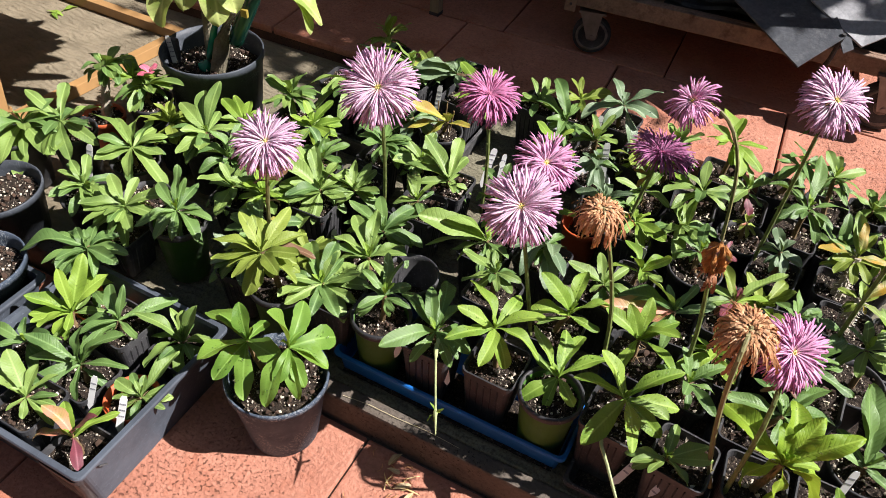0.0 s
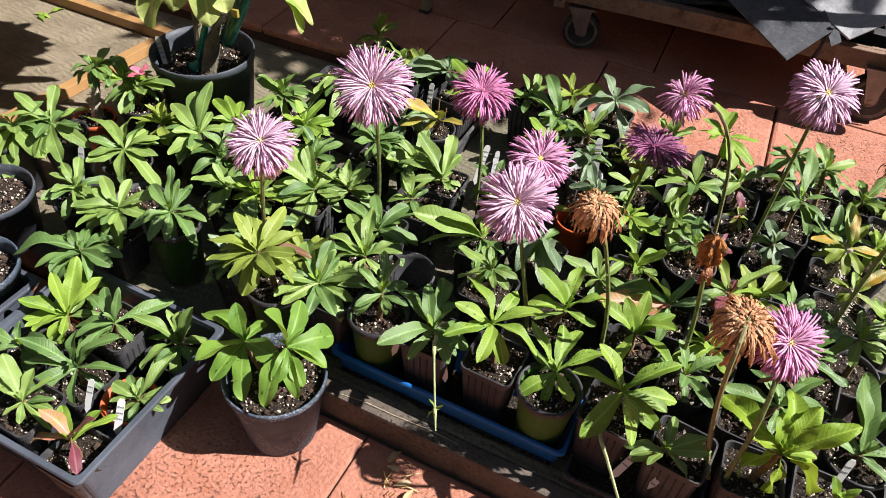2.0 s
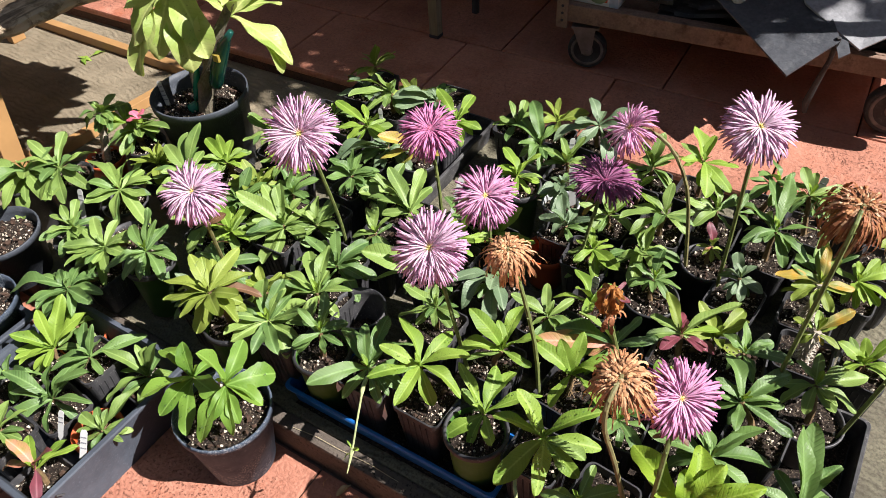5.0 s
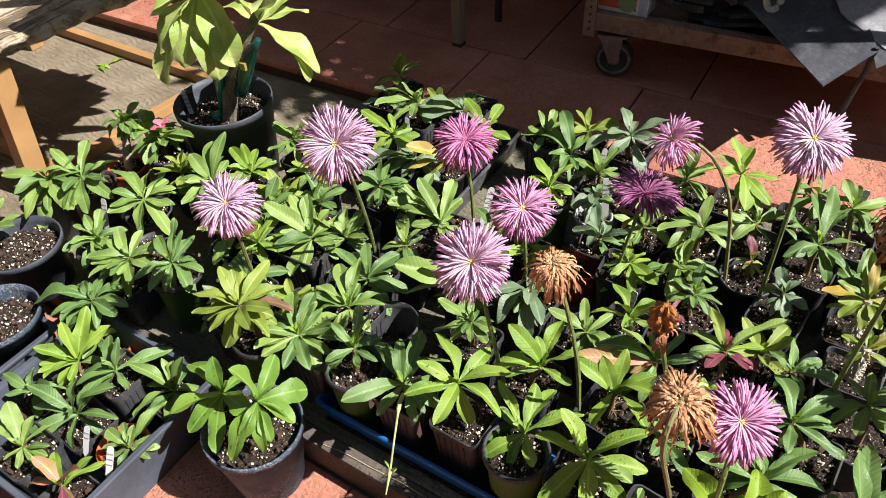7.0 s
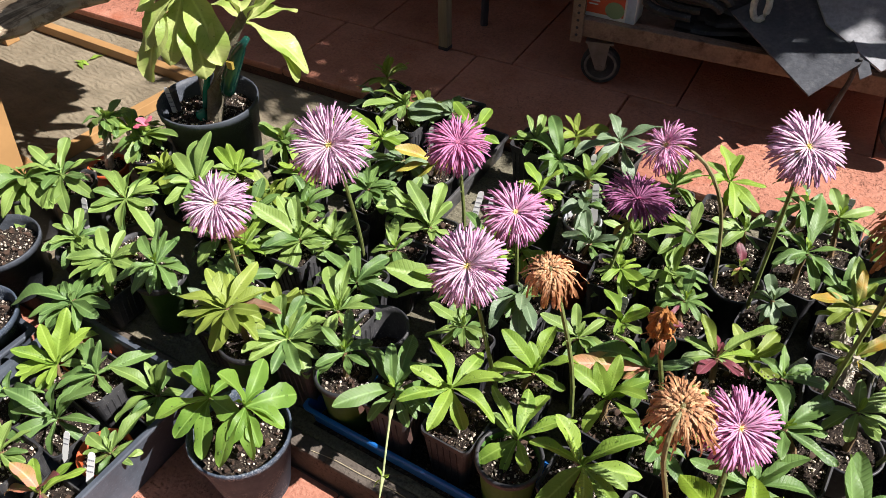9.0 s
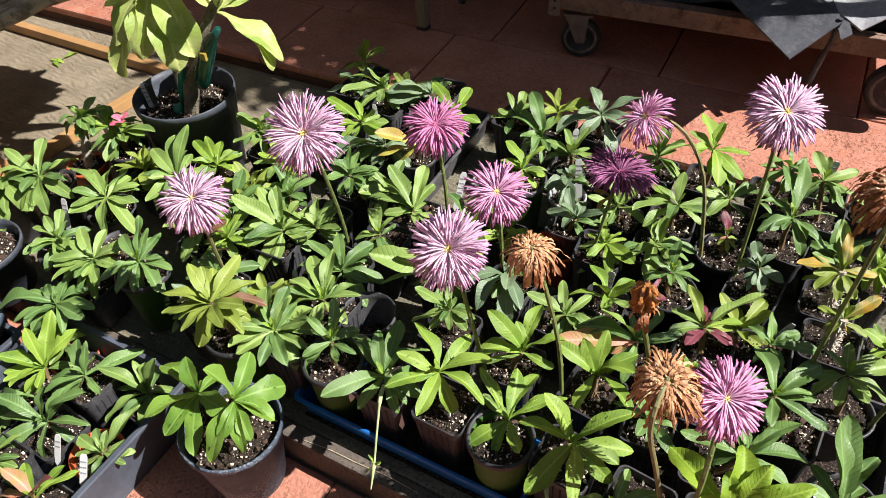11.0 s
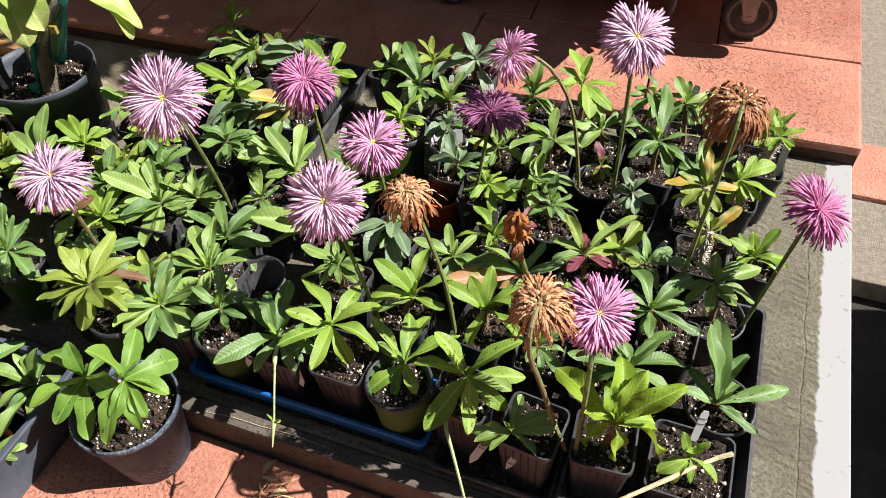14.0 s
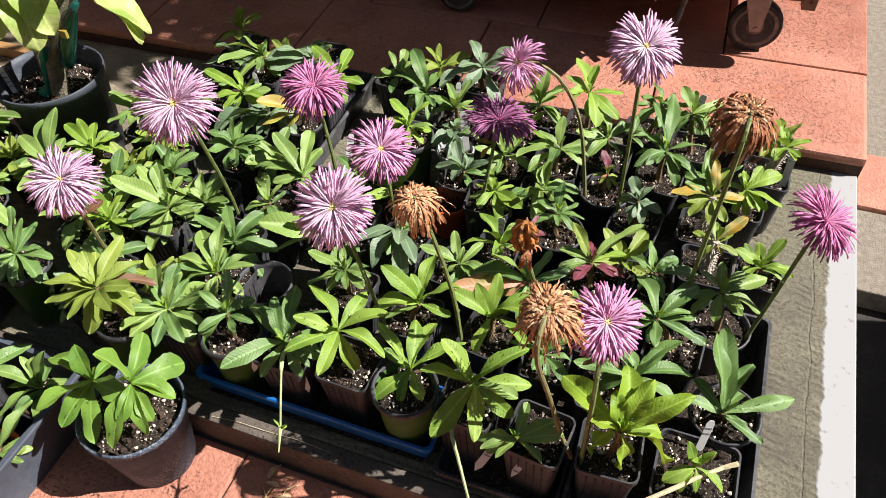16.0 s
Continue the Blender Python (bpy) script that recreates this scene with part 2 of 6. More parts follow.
GREY_STEM = plain("grey_spiny_stem", (0.40, 0.35, 0.27), 0.8, scale=90.0, vary=0.4, relief=0.5)
TERRACOTTA = stone("terracotta_paving", (0.29, 0.110, 0.070), (0.56, 0.258, 0.174), 3.2, 120.0, 1.0, (0.36, 0.105, 0.05), 0.75, 0.60, True, 0.62, True)
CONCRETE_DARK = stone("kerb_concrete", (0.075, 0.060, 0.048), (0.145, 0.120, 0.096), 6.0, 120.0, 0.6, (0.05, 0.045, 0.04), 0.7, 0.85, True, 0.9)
TAN = plain("tan_painted_timber", (0.38, 0.215, 0.085), 0.5, scale=9.0, vary=0.25, relief=0.1)
CART = stone("worn_pink_paint", (0.19, 0.120, 0.085), (0.36, 0.25, 0.185), 9.0, 150.0, 0.5, (0.06, 0.030, 0.018), 0.95, 0.6)
RUBBER = plastic("black_rubber", (0.016, 0.016, 0.018), 0.5, amount=0.3)
WHEEL_GREY = plain("wheel_grey_rubber", (0.22, 0.185, 0.16), 0.8, scale=40.0, vary=0.6, relief=0.4)
STEEL = plain("dull_steel", (0.30, 0.27, 0.25), 0.45, 0.6, scale=30.0)
# Lighter copy of the sheet grey, standing for sun on the leaning sheet.
SUNLIT_SHEET = stone("sunlit_grey_sheet", (0.22, 0.223, 0.23), (0.38, 0.385, 0.40), 7.0, 90.0, 0.3, (0.10, 0.10, 0.11), 0.5, 0.4)
SLATE = stone("dark_sheet", (0.048, 0.052, 0.060), (0.110, 0.115, 0.126), 9.0, 90.0, 0.35, (0.26, 0.26, 0.26), 0.35, 0.38)
LOG = timber("weathered_plank", (0.36, 0.26, 0.16), (0.60, 0.50, 0.37), "Y", 0.85, 0.35, True)
TABLE_METAL = plain("dark_painted_steel", (0.05, 0.05, 0.06), 0.5, 0.3)
TABLE_LEG = timber("grey_table_leg", (0.20, 0.16, 0.10), (0.34, 0.29, 0.19), "Z")
CORD = plain("white_cord", (0.62, 0.60, 0.57), 0.8, scale=120.0)
GREEN_TAPE = plain("green_stretch_tape", (0.008, 0.20, 0.125), 0.2, scale=20.0, vary=0.4)
BOTTLE = plain("green_bottle", (0.010, 0.060, 0.048), 0.12, scale=12.0, vary=0.4, relief=0.05)


def slab_material():
    n = Nodes("cement_slab")
    pos = n.add("NewGeometry").outputs["Position"]
    sep = n.add("SeparateXYZ")
    n.link(pos, sep.inputs[0])
    c = n.mix(n.ramp(n.noise(pos, 4.0, 6.0, 0.65), [(0.3, (0, 0, 0)), (0.7, (1, 1, 1))]), (0.145, 0.132, 0.086), (0.220, 0.202, 0.136))
    c = n.mix(n.ramp(n.noise(pos, 190.0, 4.0, 0.7), [(0.36, (0.85,) * 3), (0.56, (0, 0, 0))]), c, (0.075, 0.066, 0.045))
    c = n.mix(n.ramp(n.noise(pos, 16.0, 5.0, 0.7), [(0.55, (0, 0, 0)), (0.75, (0.5,) * 3)]), c, (0.16, 0.14, 0.10))
    c = n.mix(n.ramp(n.noise(pos, 3.1, 5.0, 0.7), [(0.50, (0, 0, 0)), (0.66, (0.65,) * 3)]), c, (0.085, 0.074, 0.055))
    # dustier and paler away from the beds
    dust = n.ramp(n.maths("ADD", n.maths("MULTIPLY", sep.outputs["X"], -0.4), n.maths("MULTIPLY", n.noise(pos, 2.0, 4.0), 0.25)), [(0.5, (0, 0, 0)), (0.675, (0.9,) * 3)])
    c = n.mix(dust, c, n.mix(n.ramp(n.noise(pos, 9.0, 6.0, 0.7), [(0.35, (0, 0, 0)), (0.62, (1, 1, 1))]), (0.165, 0.134, 0.088), (0.262, 0.216, 0.146)))
    wobble = n.maths("MULTIPLY", n.maths("SUBTRACT", n.noise(pos, 16.0, 5.0), 0.5), 0.022)
    x = n.maths("ADD", sep.outputs["X"], wobble)
    band = n.ramp(n.maths("MULTIPLY", n.maths("SUBTRACT", x, 0.572), 20.0), [(0.0, (0, 0, 0)), (0.10, (1, 1, 1))])
    paint = n.mix(n.ramp(n.noise(pos, 60.0, 4.0), [(0.3, (0.6,) * 3), (0.36, (0, 0, 0))]), (0.325, 0.325, 0.315), (0.18, 0.165, 0.13))
    c = n.mix(band, c, paint)
    wob2 = n.maths("MULTIPLY", n.maths("SUBTRACT", n.noise(pos, 11.0, 5.0), 0.5), 0.02)
    crack = n.maths("ABSOLUTE", n.maths("SUBTRACT", n.maths("ADD", sep.outputs["X"], wob2), 0.548))
    line = n.ramp(n.maths("MULTIPLY", crack, 100.0), [(0.10, (1, 1, 1)), (0.22, (0, 0, 0))])
    c = n.mix(n.maths("MULTIPLY", line, 0.3), c, (0.09, 0.08, 0.055))
    trowel = n.add("TexWave", wave_type="RINGS", Scale=16.0, Distortion=9.0, Detail=3.0)
    n.link(pos, trowel.inputs["Vector"])
    height = n.mix(0.45, n.noise(pos, 210.0, 5.0, 0.7), trowel.outputs["Fac"])
    height = n.mix(n.maths("MULTIPLY", line, 0.4), height, (0, 0, 0))
    height = n.mix(band, height, (0.6, 0.6, 0.6))
    n.bump(height, 0.9, 0.006)
    return n.done(c, 0.8, spec=0.35)


SLAB = slab_material()


# ---- mesh helpers ----
def mesh_of(bm, name, material, smooth=False):
    bmesh.ops.recalc_face_normals(bm, faces=bm.faces)
    me = bpy.data.meshes.new(name)
    bm.to_mesh(me)
    bm.free()
    me.materials.append(material)
    if smooth:
        me.polygons.foreach_set("use_smooth", [True] * len(me.polygons))
    return me


def part(name, data, parent, m=None, label="", material=None, smooth=False):
    """One mesh object under a thing or a part; data is a bmesh or a shared mesh."""
    if isinstance(data, bmesh.types.BMesh):
        data = mesh_of(data, name, material, smooth)
    ob = new(name, data)
    ob.parent = parent
    ob.matrix_basis = m if m is not None else Matrix()
    return tagged(ob, label)


def thing(name, place, label, category, group="", kind="", data=None, material=None, smooth=False):
    if isinstance(data, bmesh.types.BMesh):
        data = mesh_of(data, name, material, smooth)
    ob = new(name, data)
    ob.matrix_basis = place if isinstance(place, Matrix) else Matrix.Translation(place)
    return tagged(ob, label, category, group, kind)


def box(bm, lo, hi, bevel=0.0, m=None):
    lo, hi = Vector(lo), Vector(hi)
    made = bmesh.ops.create_cube(bm, size=1.0, matrix=(m or Matrix()) @ Matrix.Translation((lo + hi) / 2) @ Matrix.Diagonal((*(hi - lo), 1)))
    if bevel:
        edges = list({e for v in made["verts"] for e in v.link_edges})
        bmesh.ops.bevel(bm, geom=edges, offset=bevel, segments=2, affect="EDGES", profile=0.6)
    return bm


def tube(bm, points, radii, sides=6, closed=True):
    points = [Vector(p) for p in points]
    rings = []
    for i, p in enumerate(points):
        d = (points[min(i + 1, len(points) - 1)] - points[max(i - 1, 0)]).normalized()
        a = d.cross(Vector((0.31, 0.27, 0.91))).normalized() if abs(d.z) < 0.9 else d.cross(Vector((1, 0.1, 0))).normalized()
        b = d.cross(a)
        r = radii if isinstance(radii, (int, float)) else radii[i]
        rings.append([bm.verts.new(p + r * (math.cos(2 * math.pi * k / sides) * a + math.sin(2 * math.pi * k / sides) * b)) for k in range(sides)])
    for r0, r1 in zip(rings, rings[1:]):
        for k in range(sides):
            bm.faces.new((r0[k], r0[(k + 1) % sides], r1[(k + 1) % sides], r1[k]))
    if closed:
        bm.faces.new(rings[0][::-1])
        bm.faces.new(rings[-1])
    return bm


def loft(bm, rings, cap_first=True, cap_last=True):
    rows = [[bm.verts.new(p) for p in ring] for ring in rings]
    for r0, r1 in zip(rows, rows[1:]):
        for k in range(len(r0)):
            bm.faces.new((r0[k], r0[(k + 1) % len(r0)], r1[(k + 1) % len(r1)], r1[k]))
    if cap_first:
        bm.faces.new(rows[0][::-1])
    if cap_last:
        bm.faces.new(rows[-1])
    return bm


def circle(r, z, n=32):
    return [(r * math.cos(2 * math.pi * k / n), r * math.sin(2 * math.pi * k / n), z) for k in range(n)]


def rounded(hx, hy, z, corner=0.012, n=4):
    ring = []
    for cx, cy, a0 in ((1, 1, 0), (-1, 1, 90), (-1, -1, 180), (1, -1, 270)):
        for k in range(n + 1):
            a = radians(a0 + 90 * k / n)
            ring.append((cx * (hx - corner) + corner * math.cos(a), cy * (hy - corner) + corner * math.sin(a), z))
    return ring


# ---- the ground and the large structure ----
def square_end(bm):
    """The free end of the step, cut square to the slab although the step runs askew."""
    for v in bm.verts:
        if v.co.x > 0.6:
            v.co.x += 0.040 * (v.co.y - 1.69)
    return bm


def paver(x0, y0, x1, y1, z0, z1, parent, edge=0.004):
    bm = box(bmesh.new(), (x0 + 0.002, y0 + 0.002, z0), (x1 - 0.002, y1 - 0.002, z1 + rnd.uniform(-0.001, 0.001)), edge)
    if x1 == 0.64:
        square_end(bm)
    return part("paver", bm, parent, material=TERRACOTTA)


# Ground colour holds the shade that lies right of the slab.
GROUND = stone("shaded_ground", (0.022, 0.018, 0.015), (0.05, 0.042, 0.035), 3.0, 120.0, 0.6, (0.10, 0.09, 0.07), 0.4, 0.9, True)
PEBBLE = stone("pebbled_concrete", (0.15, 0.125, 0.095), (0.33, 0.285, 0.22), 60.0, 90.0, 1.0, (0.10, 0.085, 0.06), 0.6, 0.9, True)

bm = bmesh.new()
bmesh.ops.create_grid(bm, x_segments=1, y_segments=1, size=600)
thing("ground", (0, 0, -0.06), "dark ground round the patio, with shade in its colour", "ground", kind="structure", data=bm, material=GROUND)

floor = thing("floor", (0, 0, 0), "terracotta coloured stamped patio floor with fine joints", "floor", kind="structure",
              data=box(bmesh.new(), (-4.5, -4.0, -0.06), (0.634, 0.655, -0.006)), material=CONCRETE_DARK)
bm = bmesh.new()
slab = thing("pavement", (0, 0, 0), "grey trowelled cement slab with a cream painted edge", "pavement", kind="structure",
             data=box(bm, (-4.5, 0.690, -0.06), (0.633, 1.76, 0.075), 0.003), material=SLAB)
# Kerb concrete darkened to stand for the plants' shade along this edge.
kerb = thing("kerb", (0, 0, 0), "dark concrete front of the slab, plant shade in its colour", "kerb", kind="structure",
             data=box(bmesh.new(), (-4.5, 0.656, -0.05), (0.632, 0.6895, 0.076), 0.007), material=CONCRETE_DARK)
# Riser tone takes in the shade below the pavers' front edge.
RISER = stone("shaded_riser", (0.060, 0.034, 0.026), (0.12, 0.062, 0.045), 8.0, 90.0, 1.0, (0.03, 0.022, 0.02), 0.6, 0.85, True, 0.9)
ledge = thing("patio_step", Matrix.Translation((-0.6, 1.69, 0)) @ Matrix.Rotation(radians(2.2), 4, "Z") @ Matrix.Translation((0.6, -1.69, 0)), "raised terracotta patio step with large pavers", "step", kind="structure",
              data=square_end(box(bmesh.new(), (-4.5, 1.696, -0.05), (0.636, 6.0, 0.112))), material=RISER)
for i in range(9):
    x0 = 0.0 + 0.505 * (1 - i) - 0.375 if i else 0.13
    x1 = 0.64 if i == 0 else 0.0 + 0.505 * (2 - i) - 0.375
    paver(x0, 1.690, x1, 2.055, 0.104, 0.13, ledge, 0.009)
for row in range(4):
    for i in range(9):
        x1 = min(0.64, 0.81 - 0.523 * i + (0.25 if row % 2 else 0.0))
        paver(max(-4.4, 0.81 - 0.523 * (i + 1) + (0.25 if row % 2 else 0.0)), 2.055 + 0.5 * row, x1, 2.555 + 0.5 * row, 0.108, 0.13, ledge)
for ix in range(8):
    for iy in range(7):
        x1 = 0.63 - 0.52 * ix
        paver(x1 - 0.52, 0.652 - 0.52 * (iy + 1), x1, 0.652 - 0.52 * iy, -0.05, 0.0, floor)
# unseen plain walls, added round the yard to cut the sky light
STUCCO = stone("unseen_wall_plaster", (0.085, 0.078, 0.075), (0.14, 0.13, 0.125), 2.0, 60.0, 0.4, (0.07, 0.06, 0.055), 0.3, 0.9, True)
for name, lo, hi in (("wall_north", (-4.54, 2.95, -0.05), (0.63, 3.10, 2.15)), ("wall_west", (-5.0, -4.0, -0.05), (-4.55, 4.19, 4.5)), ("wall_south", (-4.54, -4.2, -0.05), (4.6, -4.01, 6.0)), ("wall_east", (4.4, -4.0, -0.05), (4.6, 4.19, 2.6))):
    thing(name, (0, 0, 0), "unseen plain dark wall added to cut sky light", "wall", kind="structure", data=box(bmesh.new(), lo, hi), material=STUCCO)
# lower ground beside the slab
thing("side_paving", (0, 0, 0), "terracotta paving block below the step", "paving", kind="structure",
      data=box(bmesh.new(), (0.648, 1.72, -0.055), (1.6, 1.93, 0.01), 0.008), material=TERRACOTTA)
thing("side_pavement", (0, 0, 0), "pebbled concrete path beside the step", "pavement", kind="structure",
      data=box(bmesh.new(), (0.652, 1.935, -0.055), (3.5, 6.0, 0.0), 0.004), material=PEBBLE)
# Pale strip stands for the sunlit part of the lower ground.
thing("side_strip", (0, 0, 0), "pale concrete strip by the slab, standing for sunlit ground", "pavement", kind="structure",
      data=box(bmesh.new(), (0.640, 1.45, -0.055), (1.6, 1.716, 0.0), 0.004), material=PEBBLE)


# Unseen wall, added to cast shade on the ground beside the slab.
thing("garden_wall", (0, 0, 0), "unseen low wall added to shade the ground by the slab", "wall", kind="structure", data=box(bmesh.new(), (1.25, -3.5, -0.055), (1.37, 1.58, 0.70), 0.01), material=STUCCO)


# ---- an unseen tree added beyond the cart, whose crown shades and dapples the step ----
tree = thing("unseen_tree", (1.56, 3.42, -0.06), "unseen leafy tree added beyond the cart to cast shade", "tree")
bm = bmesh.new()
tube(bm, [(0, 0, 0), (0.02, -0.02, 0.8), (-0.08, -0.08, 1.7), (-0.22, -0.15, 2.4)], [0.09, 0.075, 0.06, 0.04], 10)
for k in range(9):
    tube(bm, [(-0.08, -0.08, 1.5 + 0.08 * k), (-0.35 - 0.05 * k, -0.35 + 0.08 * k, 2.1 + 0.06 * k), (-0.7 - 0.12 * k, -0.95 + 0.12 * k, 2.30 + 0.03 * k)], [0.03, 0.02, 0.008], 7)
for k in range(5):  # long limbs over the back of the yard
    tube(bm, [(-0.22, -0.15, 2.3), (-1.1, -0.30 - 0.09 * k, 2.75 + 0.04 * k), (-2.2 - 0.2 * k, -0.75 + 0.20 * k, 2.95)], [0.04, 0.026, 0.008], 7)
part("trunk", bm, tree, material=STEM)
bm, r = bmesh.new(), random.Random(5)
for k in range(7400):
    x, y = r.uniform(-1.32, 0.20), r.uniform(-1.48, 0.25)
    edge = -1.18 - 0.15 * min(1, max(0, (-0.44 - x) / 0.15)) + 0.025 * math.sin(11 * x) + 0.46 * max(0, x + 0.19) + 1.0 * max(0, x - 0.22)
    front = y - edge
    if front < 0.0 or (front < (0.25 if x < -0.5 else 0.10) and r.random() > 0.22 + front / (0.40 if x < -0.5 else 0.13)):
        continue
    # Gap left in the crown to let sun onto the cart's sheets.
    if math.hypot(x - 0.19, 0.8 * (y + 0.98)) < 0.13:
        continue
    c = Vector((x, y, 2.36 + r.uniform(-0.16, 0.22)))
    q = Euler((r.uniform(-0.7, 0.7), r.uniform(-0.7, 0.7), r.uniform(0, 6.3))).to_matrix()
    v = [bm.verts.new(c + 0.115 * (q @ Vector(p))) for p in ((0, 0, 0), (0.5, 0.22, 0.05), (1, 0, -0.03), (0.5, -0.22, 0.05))]
    bm.faces.new(v)
# Second unseen canopy, added to block sky light over the back.
for k in range(2600):
    c = Vector((r.uniform(-3.2, -1.0), r.uniform(-0.55, 0.45), 2.95 + r.uniform(-0.22, 0.30)))
    if math.sin(2.3 * c.x) + math.sin(3.1 * c.y + c.x) < -0.95:
        continue
    q = Euler((r.uniform(-0.7, 0.7), r.uniform(-0.7, 0.7), r.uniform(0, 6.3))).to_matrix()
    bm.faces.new([bm.verts.new(c + 0.13 * (q @ Vector(p))) for p in ((0, 0, 0), (0.5, 0.22, 0.05), (1, 0, -0.03), (0.5, -0.22, 0.05))])
tagged(part("crown", bm, tree, material=LEAF["green"]), kind="stuff")


# ---- trays ----
def tray(x0, y0, x1, y1, z0, z1, material, label, name="plant_tray", flare=0.012, rim=0.006):
    cx, cy, hx, hy = (x0 + x1) / 2, (y0 + y1) / 2, (x1 - x0) / 2, (y1 - y0) / 2
    root = thing(name, (cx, cy, z0), label, "tray", "plant trays")
    h, w = z1 - z0, 0.0025
    rings = [rounded(hx - flare, hy - flare, 0.0), rounded(hx - rim, hy - rim, h - 0.008), rounded(hx - rim - w, hy - rim - w, h - 0.008), rounded(hx - flare - w, hy - flare - w, 0.004)]
    part("tray_wall", loft(bmesh.new(), rings), root, material=material)
    ring = [rounded(hx - rim, hy - rim, h - 0.0085), rounded(hx, hy, h - 0.009), rounded(hx + 0.001, hy + 0.001, h - 0.003), rounded(hx - 0.001, hy - 0.001, h), rounded(hx - rim, hy - rim, h), rounded(hx - rim - w, hy - rim - w, h - 0.0082)]
    part("rim", loft(bmesh.new(), ring, False, False), root, material=material)
    for k in range(-3, 4):
        part("floor_rib", box(bmesh.new(), (hx * 0.27 * k - 0.003, -hy + flare + 0.004, 0.004), (hx * 0.27 * k + 0.003, hy - flare - 0.004, 0.0075), 0.001), root, material=material)
    return root


tray(-0.524, 0.706, -0.053, 0.838, 0.076, 0.135, BLUE, "shallow bright blue plastic tray holding small pots", "drip_tray")
tray(0.175, 0.690, 0.463, 1.185, 0.076, 0.135, TRAY, "black plastic nursery tray holding square pots")
tray(-0.115, 1.000, 0.170, 1.540, 0.076, 0.125, TRAY, "black plastic nursery tray full of potted seedlings")
tray(-0.045, 0.690, 0.170, 0.995, 0.076, 0.105, TRAY, "low black plastic nursery tray under small pots")
tray(-1.03, 1.290, -0.592, 1.690, 0.076, 0.138, TRAY, "black plastic nursery tray standing by the step")
deep = tray(-1.085, 0.278, -0.716, 0.645, 0.0, 0.150, TUB, "deep scuffed black plastic tub of seedling pots", "plant_tub", 0.03, 0.010)
part("wall_scratch", tube(bmesh.new(), [(0.178, -0.14, 0.128), (0.180, -0.128, 0.118)], 0.002, 4), deep, material=BLACK)
tray(-1.60, 0.20, -1.108, 0.570, 0.0, 0.150, TUB, "second deep black plastic tub of seedling pots", "plant_tub", 0.03, 0.010)


# ---- pots, soil and leaves, built once and shared ----
def round_pot(r, h, base, lip, material, name):
    bm = bmesh.new()
    loft(bm, [circle(base * 0.92, 0.0), circle(base, 0.004), circle(r - 0.004, h - lip), circle(r, h - lip), circle(r + 0.001, h - 0.002), circle(r, h),
              circle(r - 0.003, h), circle(r - 0.006, h - lip), circle(base - 0.003, 0.006)])
    return mesh_of(bm, name, material, True)


def square_pot(half, h, base, material, name):
    bm = bmesh.new()
    loft(bm, [rounded(base, base, 0.0, 0.010), rounded(half - 0.003, half - 0.003, h - 0.010, 0.012), rounded(half, half, h - 0.010, 0.014), rounded(half, half, h, 0.014),
              rounded(half - 0.003, half - 0.003, h, 0.012), rounded(half - 0.005, half - 0.005, h - 0.010, 0.011), rounded(base - 0.002, base - 0.002, 0.004, 0.009)])
    for k in range(5):  # moulded ribs up the sides
        a = (k - 2) * base * 0.36
        for s in (-1, 1):
            for vertical in (True, False):
                lo = (a - 0.0012, s * (base + 0.0005), 0.006) if vertical else (s * (base + 0.0005), a - 0.0012, 0.006)
                top = (a - 0.0012, s * (half - 0.003), h - 0.02) if vertical else (s * (half - 0.003), a - 0.0012, h - 0.02)
                tube(bm, [lo, top], 0.0014, 4)
    return mesh_of(bm, name, material)


def soil_mesh(shape, half, seed):
    r, bm = random.Random(seed), bmesh.new()
    n = 9
    grid = {}
    for i in range(-n, n + 1):
        for j in range(-n, n + 1):
            x, y = i / n * half, j / n * half
            if shape == "round" and math.hypot(x, y) > half * 1.02:
                continue
            grid[i, j] = bm.verts.new((x, y, r.uniform(-0.003, 0.003)))
    for (i, j), v in list(grid.items()):
        q = [grid.get(k) for k in ((i, j), (i + 1, j), (i + 1, j + 1), (i, j + 1))]
        if all(q):
            bm.faces.new(q)
    return mesh_of(bm, "soil", SOIL)


def chips_mesh(shape, half, count, size, seed, material, name):
    r, bm = random.Random(seed), bmesh.new()
    for _ in range(count):
        x, y = r.uniform(-half, half), r.uniform(-half, half)
        if shape == "round" and math.hypot(x, y) > half:
            continue
        s = size * (0.3 + 1.5 * r.random() ** 3)
        m = Matrix.Translation((x, y, 0.002 + 0.3 * s)) @ Euler((r.uniform(0, 6), r.uniform(0, 6), r.uniform(0, 6))).to_matrix().to_4x4() @ Matrix.Diagonal((s, s * r.uniform(0.6, 1), s * r.uniform(0.5, 0.9), 1))
        made = bmesh.ops.create_icosphere(bm, subdivisions=1, radius=0.55, matrix=m)
        for v in made["verts"]:
            v.co += 0.22 * s * Vector((r.uniform(-1, 1), r.uniform(-1, 1), r.uniform(-1, 1)))
    return mesh_of(bm, name, material)


